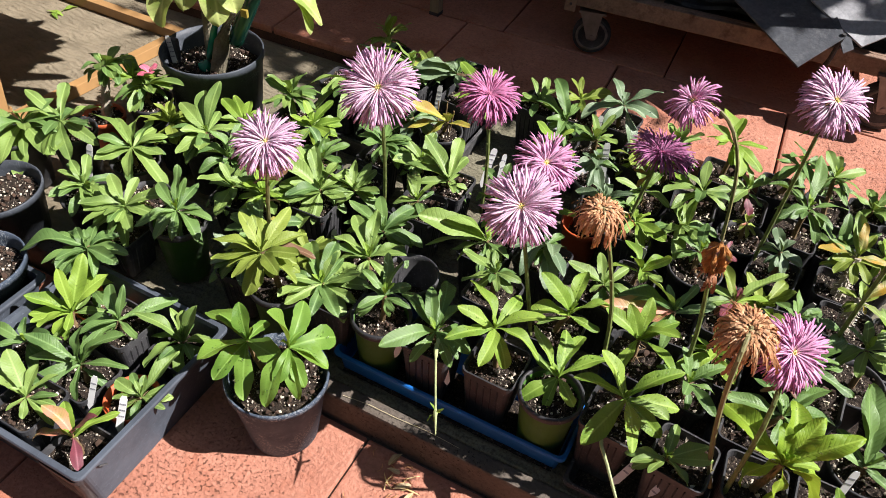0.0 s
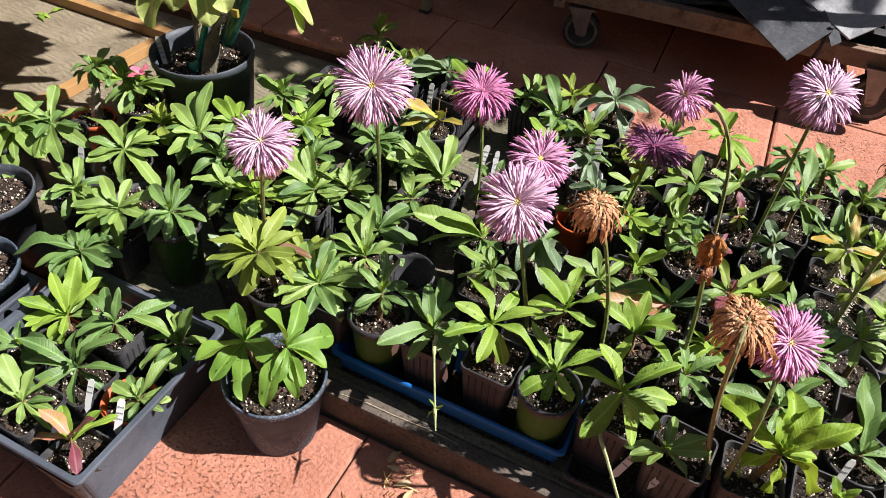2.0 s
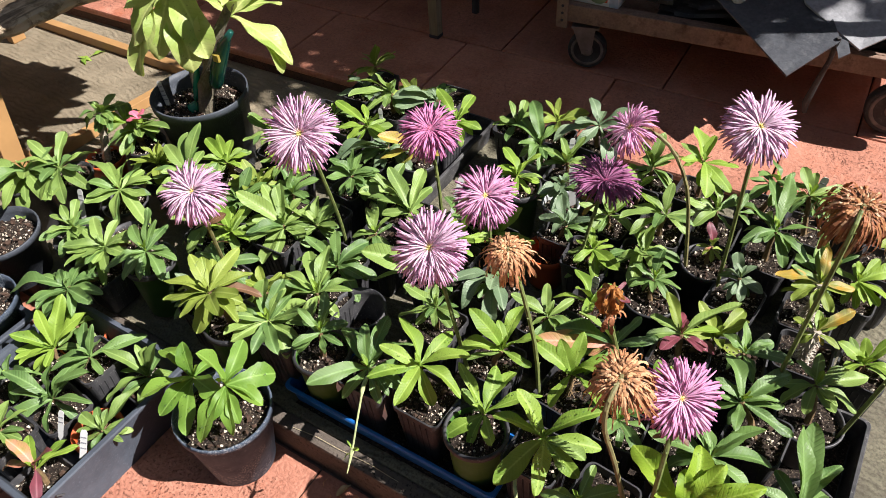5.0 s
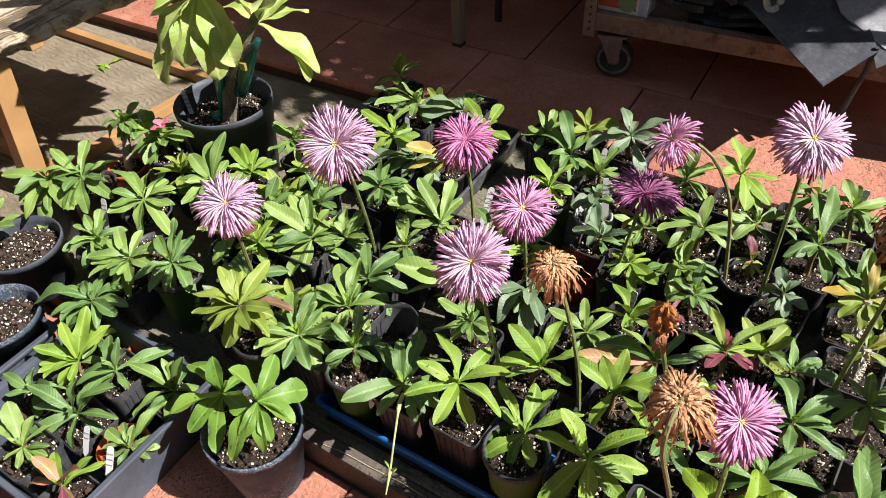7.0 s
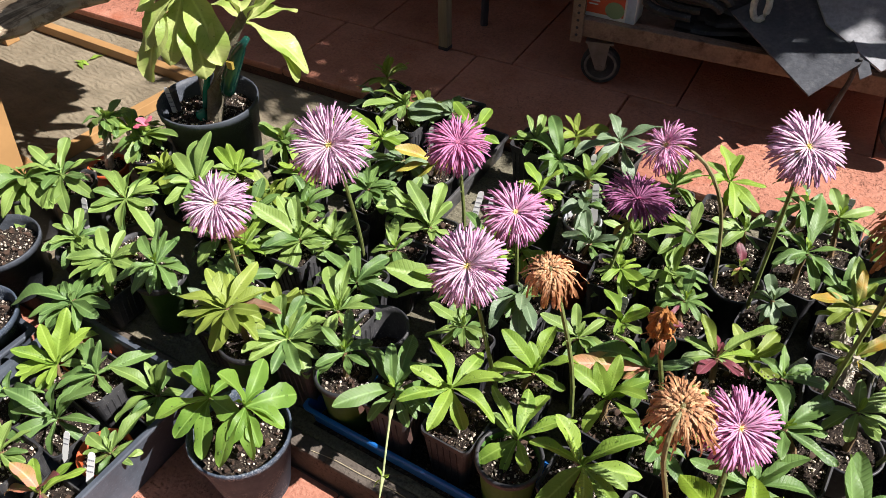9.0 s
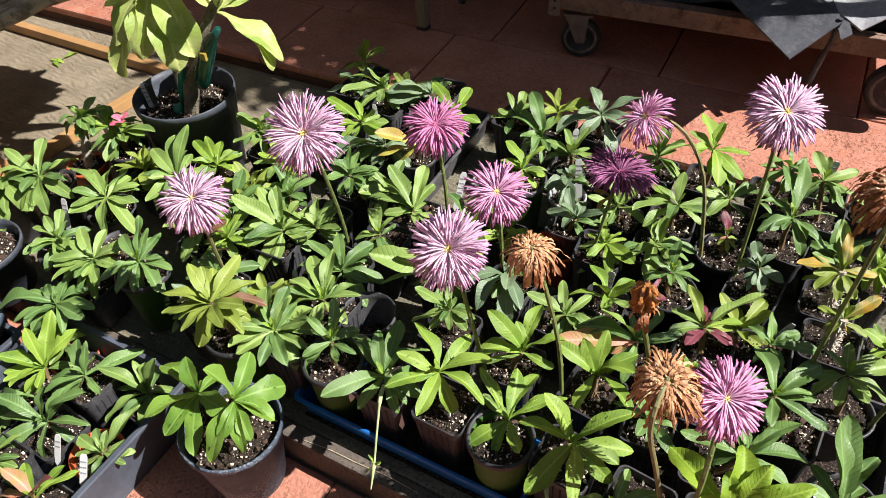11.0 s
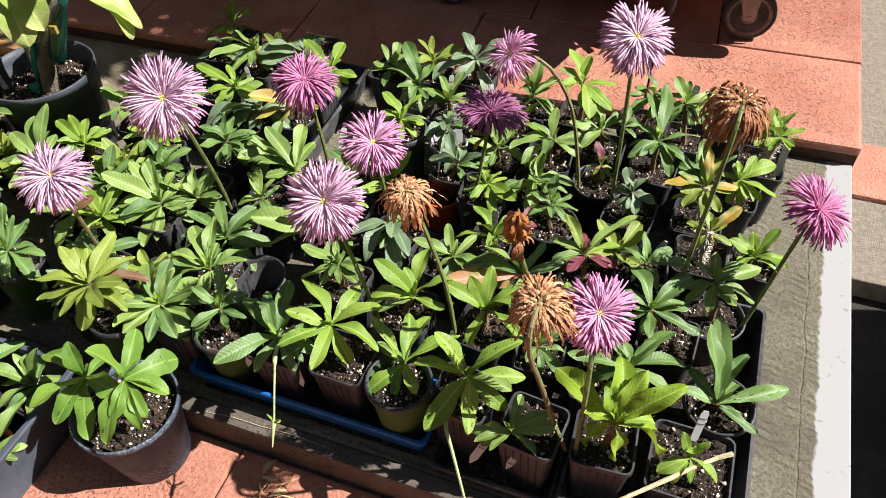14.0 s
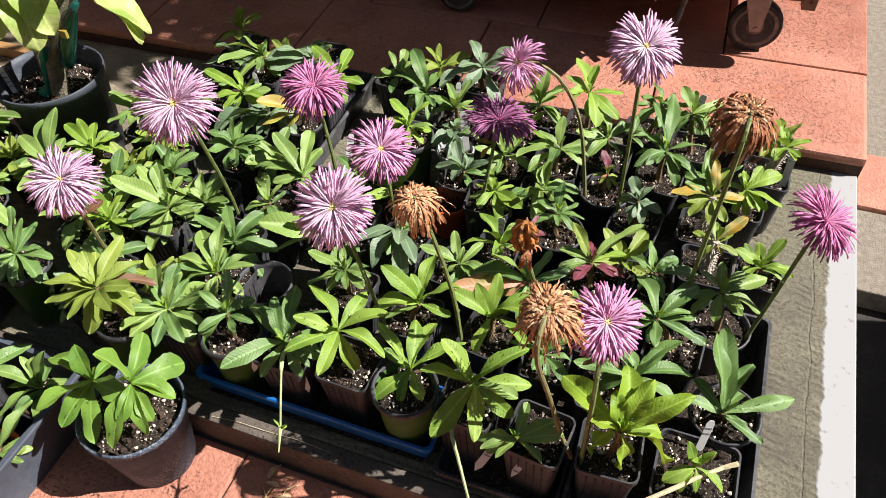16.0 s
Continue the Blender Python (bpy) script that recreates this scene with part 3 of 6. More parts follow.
KINDS = {  # mesh, height, soil shape, soil half-width, words
    "square": (square_pot(0.049, 0.098, 0.036, BLACK, "square_pot"), 0.098, "square", 0.044, "square black plastic pot"),
    "round": (round_pot(0.055, 0.105, 0.040, 0.012, BLACK, "round_pot"), 0.105, "round", 0.050, "round black plastic pot"),
    "green": (round_pot(0.055, 0.110, 0.041, 0.008, GREEN_POT, "green_pot"), 0.110, "round", 0.050, "round green plastic pot"),
    "orange": (round_pot(0.050, 0.095, 0.038, 0.014, ORANGE_POT, "orange_pot"), 0.095, "round", 0.045, "orange plastic pot"),
    "tall_square": (square_pot(0.049, 0.142, 0.036, BLACK, "tall_square_pot"), 0.142, "square", 0.044, "tall square black plastic pot"),
    "tall_round": (round_pot(0.055, 0.140, 0.040, 0.012, BLACK, "tall_round_pot"), 0.140, "round", 0.050, "tall round black plastic pot"),
    "tall_green": (round_pot(0.055, 0.146, 0.041, 0.008, GREEN_POT, "tall_green_pot"), 0.146, "round", 0.050, "tall round green plastic pot"),
    "tall_small": (square_pot(0.042, 0.118, 0.030, BLACK, "tall_small_pot"), 0.118, "square", 0.037, "small square black pot"),
    "clear": (round_pot(0.044, 0.110, 0.032, 0.008, CLEAR, "milky_cup"), 0.110, "round", 0.040, "milky plastic cup"),
    "corner": (square_pot(0.064, 0.098, 0.050, BLACK, "wide_square_pot"), 0.098, "square", 0.059, "wide square black plastic pot"),
    "cup": (round_pot(0.058, 0.105, 0.042, 0.010, BLACK, "wide_pot"), 0.105, "round", 0.053, "wide round black pot"),
    "small": (square_pot(0.040, 0.085, 0.030, BLACK, "small_pot"), 0.085, "square", 0.035, "small square black pot"),
    "gallon": (round_pot(0.092, 0.176, 0.065, 0.016, BLACK_WORN, "gallon_pot"), 0.174, "round", 0.083, "scuffed black nursery pot"),
    "large": (round_pot(0.094, 0.132, 0.076, 0.016, POT_GREY, "large_pot"), 0.132, "round", 0.086, "large black nursery pot"),
    "huge": (round_pot(0.125, 0.235, 0.100, 0.020, POT_GREY, "huge_pot"), 0.235, "round", 0.116, "big black nursery pot"),
}
GREEN_LIP = mesh_of(loft(bmesh.new(), [circle(0.0490, 0.096), circle(0.0555, 0.0985), circle(0.0572, 0.103), circle(0.0572, 0.111), circle(0.0545, 0.1135), circle(0.0515, 0.1125), circle(0.0490, 0.096)], False, False), "lip", BLACK, True)
SOILS = {k: [soil_mesh(v[2], v[3], s) for s in (1, 2)] for k, v in KINDS.items()}
PERLITES = {k: [chips_mesh(v[2], v[3] * 0.95, int(125 * (v[3] / 0.045) ** 2), 0.0036, s, PERLITE, "perlite") for s in (3, 4, 5)] for k, v in KINDS.items()}
BARKS = {k: chips_mesh(v[2], v[3] * 0.9, int(45 * (v[3] / 0.045) ** 2), 0.0075, 9, BARK_CHIP, "mulch") for k, v in KINDS.items()}


def leaf_mesh(seed, material, width=0.36, arch=0.10, widest=0.60, fold=0.25, blunt=2.2, wave=0.02, recurve=0.0):
    """A leaf one unit long from the origin to (1, 0, 0), with its upper side to +z: tapered to the base, rounded at the tip."""
    r = random.Random(seed)
    bm, rows, nl, nw = bmesh.new(), [], 14, 6
    phase, twist = r.uniform(0, 6), r.uniform(-0.3, 0.3)
    edge = [[r.uniform(-0.05, 0.05) for _ in range(nl + 1)] for _ in range(2)]
    for i in range(nl + 1):
        s = 1 - (1 - i / nl) ** 1.35
        if s < widest:
            w = 0.12 + 0.88 * math.sin(0.5 * math.pi * s / widest) ** 1.25
        else:
            w = max(0.0, 1 - ((s - widest) / (1 - widest)) ** blunt) ** 0.62
        w *= 0.5 * width
        sway = 0.05 * math.sin(3.1 * s + phase) * s * (1 - s) * 2
        row = []
        for k in range(-nw // 2, nw // 2 + 1):
            u = 2 * k / nw
            lobe = 1 + 0.07 * math.sin(11 * s + phase + (2.1 if u > 0 else 0)) + edge[u > 0][i] * (1 if 0.15 < s < 0.96 else 0)
            y = u * w * (lobe if abs(u) > 0.5 else 1) + sway
            z = arch * 4 * s * (1 - s) * (1 - 0.3 * s) + fold * abs(u) ** 1.3 * w + u * w * twist * s - recurve * s ** 3
            z += wave * abs(u) ** 1.6 * math.sin(10 * s + phase + (1.4 if u > 0 else 0)) * min(1, 5 * s)
            z += 0.35 * w * (0.12 if 0 < abs(u) < 0.9 else 0.0)
            row.append(bm.verts.new((s, y, z)))
        rows.append(row)
    for a, b in zip(rows, rows[1:]):
        for k in range(nw):
            bm.faces.new((a[k], a[k + 1], b[k + 1], b[k]))
    return mesh_of(bm, "leaf", material, True)


LEAVES = {}
for key, material in LEAF.items():
    LEAVES[key] = []
    for s in range(9):
        r = random.Random(s * 13 + len(key))
        wide = {"lime": 0.31, "big": 0.385, "grey": 0.33, "pale": 0.38, "dark": 0.30, "wavy": 0.40, "magenta": 0.36, "olive": 0.33}.get(key, 0.315)
        ripple = {"wavy": 0.075, "big": 0.03, "pale": 0.05}.get(key, r.uniform(0.015, 0.05))
        LEAVES[key].append(leaf_mesh(s * 31 + len(key), material, wide * r.uniform(0.80, 1.14), r.uniform(0.04, 0.17), r.uniform(0.56, 0.70), r.uniform(0.05, 0.5), r.uniform(1.7, 2.6), ripple, r.choice((0.0, 0.0, 0.06, 0.14, -0.06))))
MIX = {"pinkleaf": ("pink", "dark", "green", "dark"), "olivebrown": ("olive", "olive", "olive", "olive", "olive", "brown", "olive"), "pinktip": ("pink", "purple", "bright", "bright"), "red": ("purple", "green", "pink", "olive"), "reddish": ("olive", "green", "green", "bright", "green", "green", "purple"),
       "fern": ("bright",), "yellowed": ("yellowed", "green", "yellowed", "olive")}
WORDS = {"pinkleaf": "pink-flushed green", "olivebrown": "olive", "green": "mid-green", "dark": "dark green", "bright": "bright green", "lime": "lime green", "wavy": "wavy lime green", "big": "broad green", "olive": "olive green", "grey": "grey-green", "yellow": "yellowing",
         "yellowed": "yellowed", "pinktip": "pink-tipped", "red": "reddish", "reddish": "red-tinged green", "fern": "fresh green"}


def leaf_pose(start, az, el, length, roll=0.0, wide=1.0):
    d = Vector((math.cos(radians(az)) * math.cos(radians(el)), math.sin(radians(az)) * math.cos(radians(el)), math.sin(radians(el))))
    side = Vector((-math.sin(radians(az)), math.cos(radians(az)), 0))
    up = d.cross(side)
    m = Matrix((d, side, up)).transposed().to_4x4() @ Matrix.Rotation(radians(roll), 4, "X")
    return Matrix.Translation(start) @ m @ Matrix.Diagonal((length, length * wide, length, 1))


def drops_mesh(seed):
    r, bm = random.Random(seed), bmesh.new()
    for _ in range(12):
        s, u = r.uniform(0.2, 0.9), r.uniform(-0.11, 0.11)
        d = r.uniform(0.008, 0.015)
        bmesh.ops.create_icosphere(bm, subdivisions=1, radius=d, matrix=Matrix.Translation((s, u, 0.10 * 4 * s * (1 - s) * (1 - 0.3 * s) + 0.02)) @ Matrix.Diagonal((1, 1, 0.6, 1)))
    return mesh_of(bm, "dew", WATER, True)


OLDER = {"green": ("green", "dark"), "bright": ("green", "bright"), "lime": ("green", "lime"), "wavy": ("lime",), "grey": ("dark", "grey")}
last_root = None


def plant(crown, kind, base, colour, leaves, spiny=False, sticks=False, bract=False, label=""):
    """A rosette in its pot. leaves: the azimuth and the rise in degrees, and the length in centimetres, of each."""
    global last_root
    crown = Vector(crown)
    if base is not None:
        base = Vector(base)
        if "tall_" + kind in KINDS and crown.z - base.z > KINDS["tall_" + kind][1] + 0.002:
            kind = "tall_" + kind
        mesh, height, shape, half, words = KINDS[kind]
        root = thing("potted_plant", base, label or "%s succulent rosette in a %s" % (WORDS[colour], words), "plant", "potted seedlings")
        last_root = root
        turn = Matrix.Rotation(rnd.uniform(-0.12, 0.12), 4, "Z")
        pot = part("pot", mesh, root, turn, words)
        if kind.endswith("green"):
            part("lip", GREEN_LIP, pot, Matrix.Translation((0, 0, height - 0.110)), "black rolled lip")
        top = Matrix.Translation((0, 0, height - rnd.uniform(0.010, 0.018))) @ turn
        part("soil", rnd.choice(SOILS[kind]), root, top)
        tagged(part("perlite", rnd.choice(PERLITES[kind]), root, top), kind="stuff")
        if rnd.random() < 0.7:
            tagged(part("mulch", BARKS[kind], root, top), kind="stuff")
        start = Vector((0, 0, height - 0.02))
    else:
        root = last_root
        base = root.matrix_basis.translation
        start = Vector((0, 0, 0.15 if kind == "" else 0.1)) + 0.4 * Vector((crown.x - base.x, crown.y - base.y, 0))
    c = crown - base
    mid = start.lerp(c, 0.5) + Vector((rnd.uniform(-0.006, 0.006), rnd.uniform(-0.006, 0.006), 0))
    bm = bmesh.new()
    thick = 0.0105 if spiny else 0.0055 if c.z - start.z > 0.05 else 0.0045
    tube(bm, [start, mid, c], [thick * 1.2, thick, thick * 0.8], 7)
    if spiny or rnd.random() < 0.35:
        spines = bmesh.new() if spiny else bm
        for k in range(150 if spiny else 22):
            s = rnd.random()
            p = start.lerp(mid, 2 * s) if s < 0.5 else mid.lerp(c, 2 * s - 1)
            a = rnd.uniform(0, 6.28)
            tube(spines, [p, p + Vector((0.019 * math.cos(a), 0.019 * math.sin(a), rnd.uniform(-0.004, 0.005)))], [0.0014, 0.0003], 3)
        if spiny:
            tagged(part("spine_coat", spines, root, material=SPINE, label="pale needle spines"), kind="stuff")
    part("stem", bm, root, material=GREY_STEM if spiny else STEM, label="spiny stem" if spiny else "")
    tones = MIX.get(colour, (colour,))
    usual = min(0.085, 0.01 * sum(q[2] for q in leaves) / len(leaves))
    for i, (az, el, length) in enumerate(leaves):
        tone = tones[i % len(tones)]
        m = leaf_pose(c, az, el, 0.01 * length, rnd.uniform(-28, 28), rnd.uniform(0.88, 1.12) * (1.15 if length < 6 else 1.0 if length < 9.5 or colour == "big" else 0.88))
        leaf = part("leaf", rnd.choice(LEAVES[tone]), root, m)
        if rnd.random() < (0.75 if colour in ("lime", "big", "grey") else 0.25 if crown.y < 1.0 else 0.0):
            tagged(part("dew", rnd.choice(DROPS), leaf), kind="stuff")
    # young leaves at the heart, and old ones below
    tone = "bright" if tones[0] in ("green", "dark", "big") and rnd.random() < 0.5 else tones[-1]
    for k in range(3):
        part("leaf", rnd.choice(LEAVES[tone]), root, leaf_pose(c, rnd.uniform(0, 360), rnd.uniform(55, 80), rnd.uniform(0.022, 0.036), 0, 0.9))
    dense = crown.x < -0.55 and crown.y < 1.3 and base.z > 0.08
    for k in range(15 if dense else 1 if colour in ("lime", "big", "wavy", "pinktip", "yellow", "olivebrown") else 3 if len(leaves) > 6 else 9):
        part("leaf", rnd.choice(LEAVES[rnd.choice(OLDER.get(tones[-1], (tones[-1],)))]), root, leaf_pose(c - Vector((0, 0, 0.006)), rnd.uniform(0, 360), rnd.uniform(-28, 32) if dense else rnd.uniform(-32, 25), usual * (rnd.uniform(0.8, 1.15) if dense else rnd.uniform(0.65, 1.0)), rnd.uniform(-20, 20)))
    if bract:
        for az, el in ((-30, 20), (60, 35), (170, 25), (-110, 10)):
            part("bract", LEAVES["magenta"][(az + 200) % 7], root, leaf_pose(c + Vector((0.025, 0.0, 0.04)), az, el, 0.028, 0, 2.0), "pink flower bract")
    if sticks:
        for k in range(3):
            a = rnd.uniform(0, 6.28)
            part("dry_twig", tube(bmesh.new(), [(0.02 * math.cos(a), 0.02 * math.sin(a), 0.09), (0.03 * math.cos(a), 0.03 * math.sin(a), 0.17)], 0.002, 5), root, material=STEM)
    return root


def filler(x, y, tone):
    """A seedling among the others, with its leaves in a spiral."""
    a0, low = rnd.uniform(0, 360), rnd.uniform(-12, 12)
    leaves = [(a0 + 137.5 * k, 62 - 11 * k + low, rnd.uniform(5.2, 8.4)) for k in range(rnd.choice((6, 7, 8)))]
    plant((x + rnd.uniform(-0.012, 0.012), y + rnd.uniform(-0.012, 0.012), rnd.uniform(0.205, 0.25)), "small", (x, y, 0.084), tone, leaves)


wn = Nodes("water")
wn.bsdf.inputs["Transmission Weight"].default_value = 1.0
wn.bsdf.inputs["IOR"].default_value = 1.33
WATER = wn.done((0.95, 1.0, 0.97), 0.03)
DROPS = [drops_mesh(s) for s in (1, 2, 3)]


# ---- the potted seedlings ----
plant((-1.012, 0.536, 0.128), "square", (-1.000, 0.530, 0.012), "bright",
      [(143, 70, 9.6), (74, 34, 9.6), (107, 44, 11.6), (-150, 30, 9.0), (-93, 20, 7.5), (-51, 10, 5.9)])
plant((-1.026, 0.602, 0.124), "orange", (-1.005, 0.592, 0.012), "green",
      [(110, 72, 7.4), (178, 24, 6.5), (60, 10, 5.0), (-150, 10, 5.5)])
plant((-0.896, 0.549, 0.159), "square", (-0.890, 0.550, 0.012), "dark",
      [(146, 24, 8.0), (59, 4, 11.4), (-110, 20, 7.4), (-14, 0, 6.5), (100, 58, 7.0)])
plant((-0.893, 0.448, 0.140), "square", (-0.893, 0.448, 0.012), "dark",
      [(-170, 27, 11.2), (84, 43, 7.0), (48, 34, 10.4), (18, 14, 9.8), (-161, 3, 9.8), (-120, -5, 9.0), (120, 60, 7.0), (-60, -20, 6.5)])
plant((-0.898, 0.344, 0.166), "square", (-0.898, 0.344, 0.012), "green",
      [(152, 26, 9.2), (170, 16, 7.3), (64, 16, 6.2), (104, 30, 5.8), (-96, 6, 3.6), (-6, -10, 7.1), (-52, -10, 4.0)])
plant((-0.787, 0.334, 0.144), "square", (-0.786, 0.332, 0.012), "pinktip",
      [(175, 50, 7.4), (41, 54, 7.4), (62, 10, 8.0), (143, 35, 6.3), (-160, -6, 7.5), (-40, -14, 6.0)])
plant((-0.783, 0.589, 0.125), "square", (-0.785, 0.585, 0.012), "green",
      [(-165, 32, 10.5), (152, 50, 7.0), (68, 61, 8.5), (-93, 12, 9.4), (20, 15, 6.0), (110, 62, 6.5)])
plant((-0.759, 0.455, 0.128), "orange", (-0.787, 0.455, 0.012), "green",
      [(85, 16, 10.1), (-179, 16, 5.6), (-140, 6, 4.8), (120, 30, 4.0), (9, 6, 3.6)])
plant((-1.020, 0.438, 0.136), "square", (-1.020, 0.438, 0.012), "dark",
      [(-173, 16, 7.7), (135, 30, 4.9), (14, 38, 7.7), (-134, 6, 5.0), (2, 6, 4.0)])
plant((-0.536, 0.600, 0.254), "gallon", (-0.562, 0.590, 0.0), "big",
      [(106, 18, 8.8), (59, -12, 9.3), (15, -16, 7.3), (-42, -33, 9.0), (-72, -12, 6.6), (10, -15, 7.6), (77, 28, 4.4), (-80, -22, 10.5), (-153, 78, 9.6)])
plant((-0.623, 0.596, 0.222), "", None, "big",
      [(170, 4, 10.8), (144, 65, 7.3), (-105, 19, 10.2), (-59, -17, 10.7), (-97, -14, 8.8), (-8, 8, 8.0), (92, -11, 6.0)])
plant((-1.050, 0.634, 0.200), "square", (-1.050, 0.722, 0.084), "dark",
      [(-149, 5, 12.7), (-174, 16, 7.9), (158, 26, 5.3), (139, 30, 4.0), (18, 4, 8.6), (-3, 5, 8.5), (-34, -10, 6.9)])
plant((-1.057, 0.749, 0.223), "round", (-1.075, 0.820, 0.084), "green",
      [(-130, 6, 7.8), (154, 26, 8.4), (103, 30, 6.8), (177, 16, 7.0), (30, 25, 10.7), (3, 4, 8.5), (-37, -10, 7.3), (-72, -10, 6.9)])
plant((-0.929, 0.767, 0.255), "green", (-0.929, 0.767, 0.084), "dark",
      [(157, 16, 8.2), (123, 26, 9.9), (34, 6, 5.2), (-117, 6, 6.2), (-59, -10, 6.6), (-21, -10, 8.6), (92, 16, 7.6)])
plant((-1.183, 0.759, 0.219), "round", (-1.183, 0.759, 0.084), "green",
      [(-102, 6, 5.8), (158, 26, 6.3), (122, 26, 6.9), (-170, 16, 6.1), (-8, 6, 7.5), (-41, -10, 7.4)])
plant((-1.187, 0.902, 0.224), "round", (-1.187, 0.902, 0.084), "green",
      [(172, 27, 12.2), (154, 26, 8.8), (112, 26, 7.8), (-115, 6, 7.6), (7, 4, 8.5), (-17, -21, 13.3), (-56, -10, 8.0)])
plant((-1.360, 0.870, 0.250), "round", (-1.347, 0.881, 0.084), "green",
      [(178, 26, 10.6), (121, 26, 9.7), (-4, -4, 11.3), (-66, -12, 10.3), (-138, 16, 10.4), (-35, -23, 11.2)])
plant((-1.420, 0.820, 0.250), "round", (-1.433, 0.809, 0.084), "green",
      [(-146, 16, 10.8), (-60, -38, 12.9), (-13, -14, 12.0), (-67, -14, 11.9), (-95, 16, 5.6), (7, 37, 8.3)])
plant((-1.330, 1.070, 0.270), "round", (-1.285, 1.065, 0.084), "bright",
      [(-148, 16, 6.8), (141, 26, 6.2), (-129, 6, 4.9), (-34, -10, 6.6), (-6, 18, 9.6)])
plant((-1.285, 1.060, 0.270), "", None, "green",
      [(17, 16, 10.4), (2, 5, 8.5), (137, 30, 6.1), (-82, -33, 4.1)], bract=True)
plant((-1.380, 1.040, 0.300), "orange", (-1.390, 1.005, 0.084), "green",
      [(-45, 24, 9.0), (-29, 40, 7.6), (-10, 13, 6.7), (-82, -36, 3.9)], spiny=True)
plant((-1.032, 1.108, 0.224), "round", (-1.029, 1.115, 0.084), "bright",
      [(-152, 6, 6.4), (164, 17, 9.0), (146, 26, 8.6), (115, 26, 6.5), (50, 16, 5.5), (-1, 6, 4.8), (-81, -39, 3.7)])
plant((-1.070, 1.020, 0.240), "round", (-1.073, 1.013, 0.084), "green",
      [(166, 22, 10.6), (106, 38, 12.5), (-168, 6, 4.9), (134, 26, 11.8), (26, 4, 9.0), (25, -21, 3.5)])
plant((-0.678, 0.722, 0.307), "green", (-0.652, 0.728, 0.084), "olivebrown",
      [(94, 16, 10.4), (-170, 16, 6.4), (-144, -8, 9.2), (-91, -50, 8.7), (-69, -53, 6.5), (41, -10, 9.8), (-23, -44, 5.3), (59, 2, 8.8)])
plant((-0.737, 0.988, 0.240), "square", (-0.737, 0.970, 0.084), "green",
      [(154, 26, 11.2), (-170, 30, 12.5), (-154, 6, 9.0), (129, 26, 10.0), (62, 16, 5.6), (137, -51, 9.2), (17, 6, 6.0)])
plant((-0.673, 1.023, 0.240), "square", (-0.690, 1.068, 0.084), "green",
      [(-147, 0, 6.9), (-177, 10, 11.6), (121, 26, 7.0), (49, 13, 4.5), (10, -12, 4.8), (176, 49, 4.0)])
plant((-0.574, 0.756, 0.249), "square", (-0.554, 0.766, 0.084), "green",
      [(135, 4, 10.5), (-140, 24, 7.0), (-117, -9, 8.0), (-74, -14, 6.6), (-23, -17, 8.5), (30, -5, 9.0), (90, 30, 7.0)])
plant((-0.556, 0.947, 0.240), "square", (-0.568, 0.965, 0.084), "dark",
      [(169, 12, 9.8), (70, 14, 8.3), (4, -9, 6.2), (127, 22, 7.9)])
plant((-0.536, 0.858, 0.250), "square", (-0.533, 0.866, 0.084), "green",
      [(138, 17, 10.6), (112, 16, 10.8), (28, 8, 7.3), (-141, -8, 7.4), (179, 7, 8.2)])
plant((-0.444, 0.762, 0.284), "green", (-0.449, 0.760, 0.084), "dark",
      [(178, 46, 6.0), (116, 30, 7.8), (58, 4, 5.4), (-112, 10, 5.6), (80, 50, 7.0), (-40, -45, 4.0)])
plant((-0.339, 0.761, 0.250), "square", (-0.343, 0.770, 0.084), "dark",
      [(150, 10, 10.8), (-121, 14, 11.7), (-101, -14, 7.0), (106, 10, 12.0), (-39, -14, 7.0), (60, 18, 9.0), (10, -25, 7.5), (130, 40, 8.0)])
plant((-0.240, 0.783, 0.296), "square", (-0.222, 0.775, 0.084), "lime",
      [(145, 24, 9.5), (-159, 36, 8.0), (-130, 15, 9.2), (-81, 8, 9.5), (-32, -50, 7.5), (37, 20, 9.0), (-5, -3, 9.0), (81, 6, 9.5)])
plant((-0.115, 0.787, 0.240), "green", (-0.114, 0.758, 0.084), "lime",
      [(154, 35, 9.8), (84, 14, 9.6), (101, 26, 8.8), (-125, -12, 7.6), (-49, 10, 7.4), (50, 12, 10.5), (-90, -25, 6.0)])
plant((-0.144, 0.904, 0.266), "square", (-0.160, 0.903, 0.084), "lime",
      [(-179, 50, 10.3), (93, 26, 9.6), (-148, 14, 8.2), (34, 22, 8.2), (0, -10, 6.0), (130, 40, 5.5)])
plant((0.000, 0.780, 0.268), "square", (-0.006, 0.775, 0.084), "lime",
      [(161, 53, 9.2), (44, 34, 10.4), (-173, 12, 9.0), (-70, 16, 11.8), (21, -2, 9.4), (-20, -12, 8.0), (-110, -12, 11.0)])
plant((-0.544, 1.065, 0.240), "square", (-0.538, 1.068, 0.084), "green",
      [(150, 13, 4.4), (144, 29, 6.2), (123, 25, 7.0), (-144, 0, 5.2), (66, 40, 4.7)])
plant((-0.520, 1.165, 0.235), "square", (-0.520, 1.167, 0.084), "green",
      [(150, 26, 11.7), (102, 26, 10.8), (88, 6, 8.7), (-170, 6, 10.6), (160, 16, 11.1), (66, -34, 3.0)])
plant((-0.800, 1.500, 0.270), "square", (-0.800, 1.500, 0.084), "green",
      [(-155, 16, 12.0), (163, 26, 7.3), (-50, 46, 9.5), (-136, 6, 11.4), (-75, -10, 5.3), (-108, -10, 9.1)])
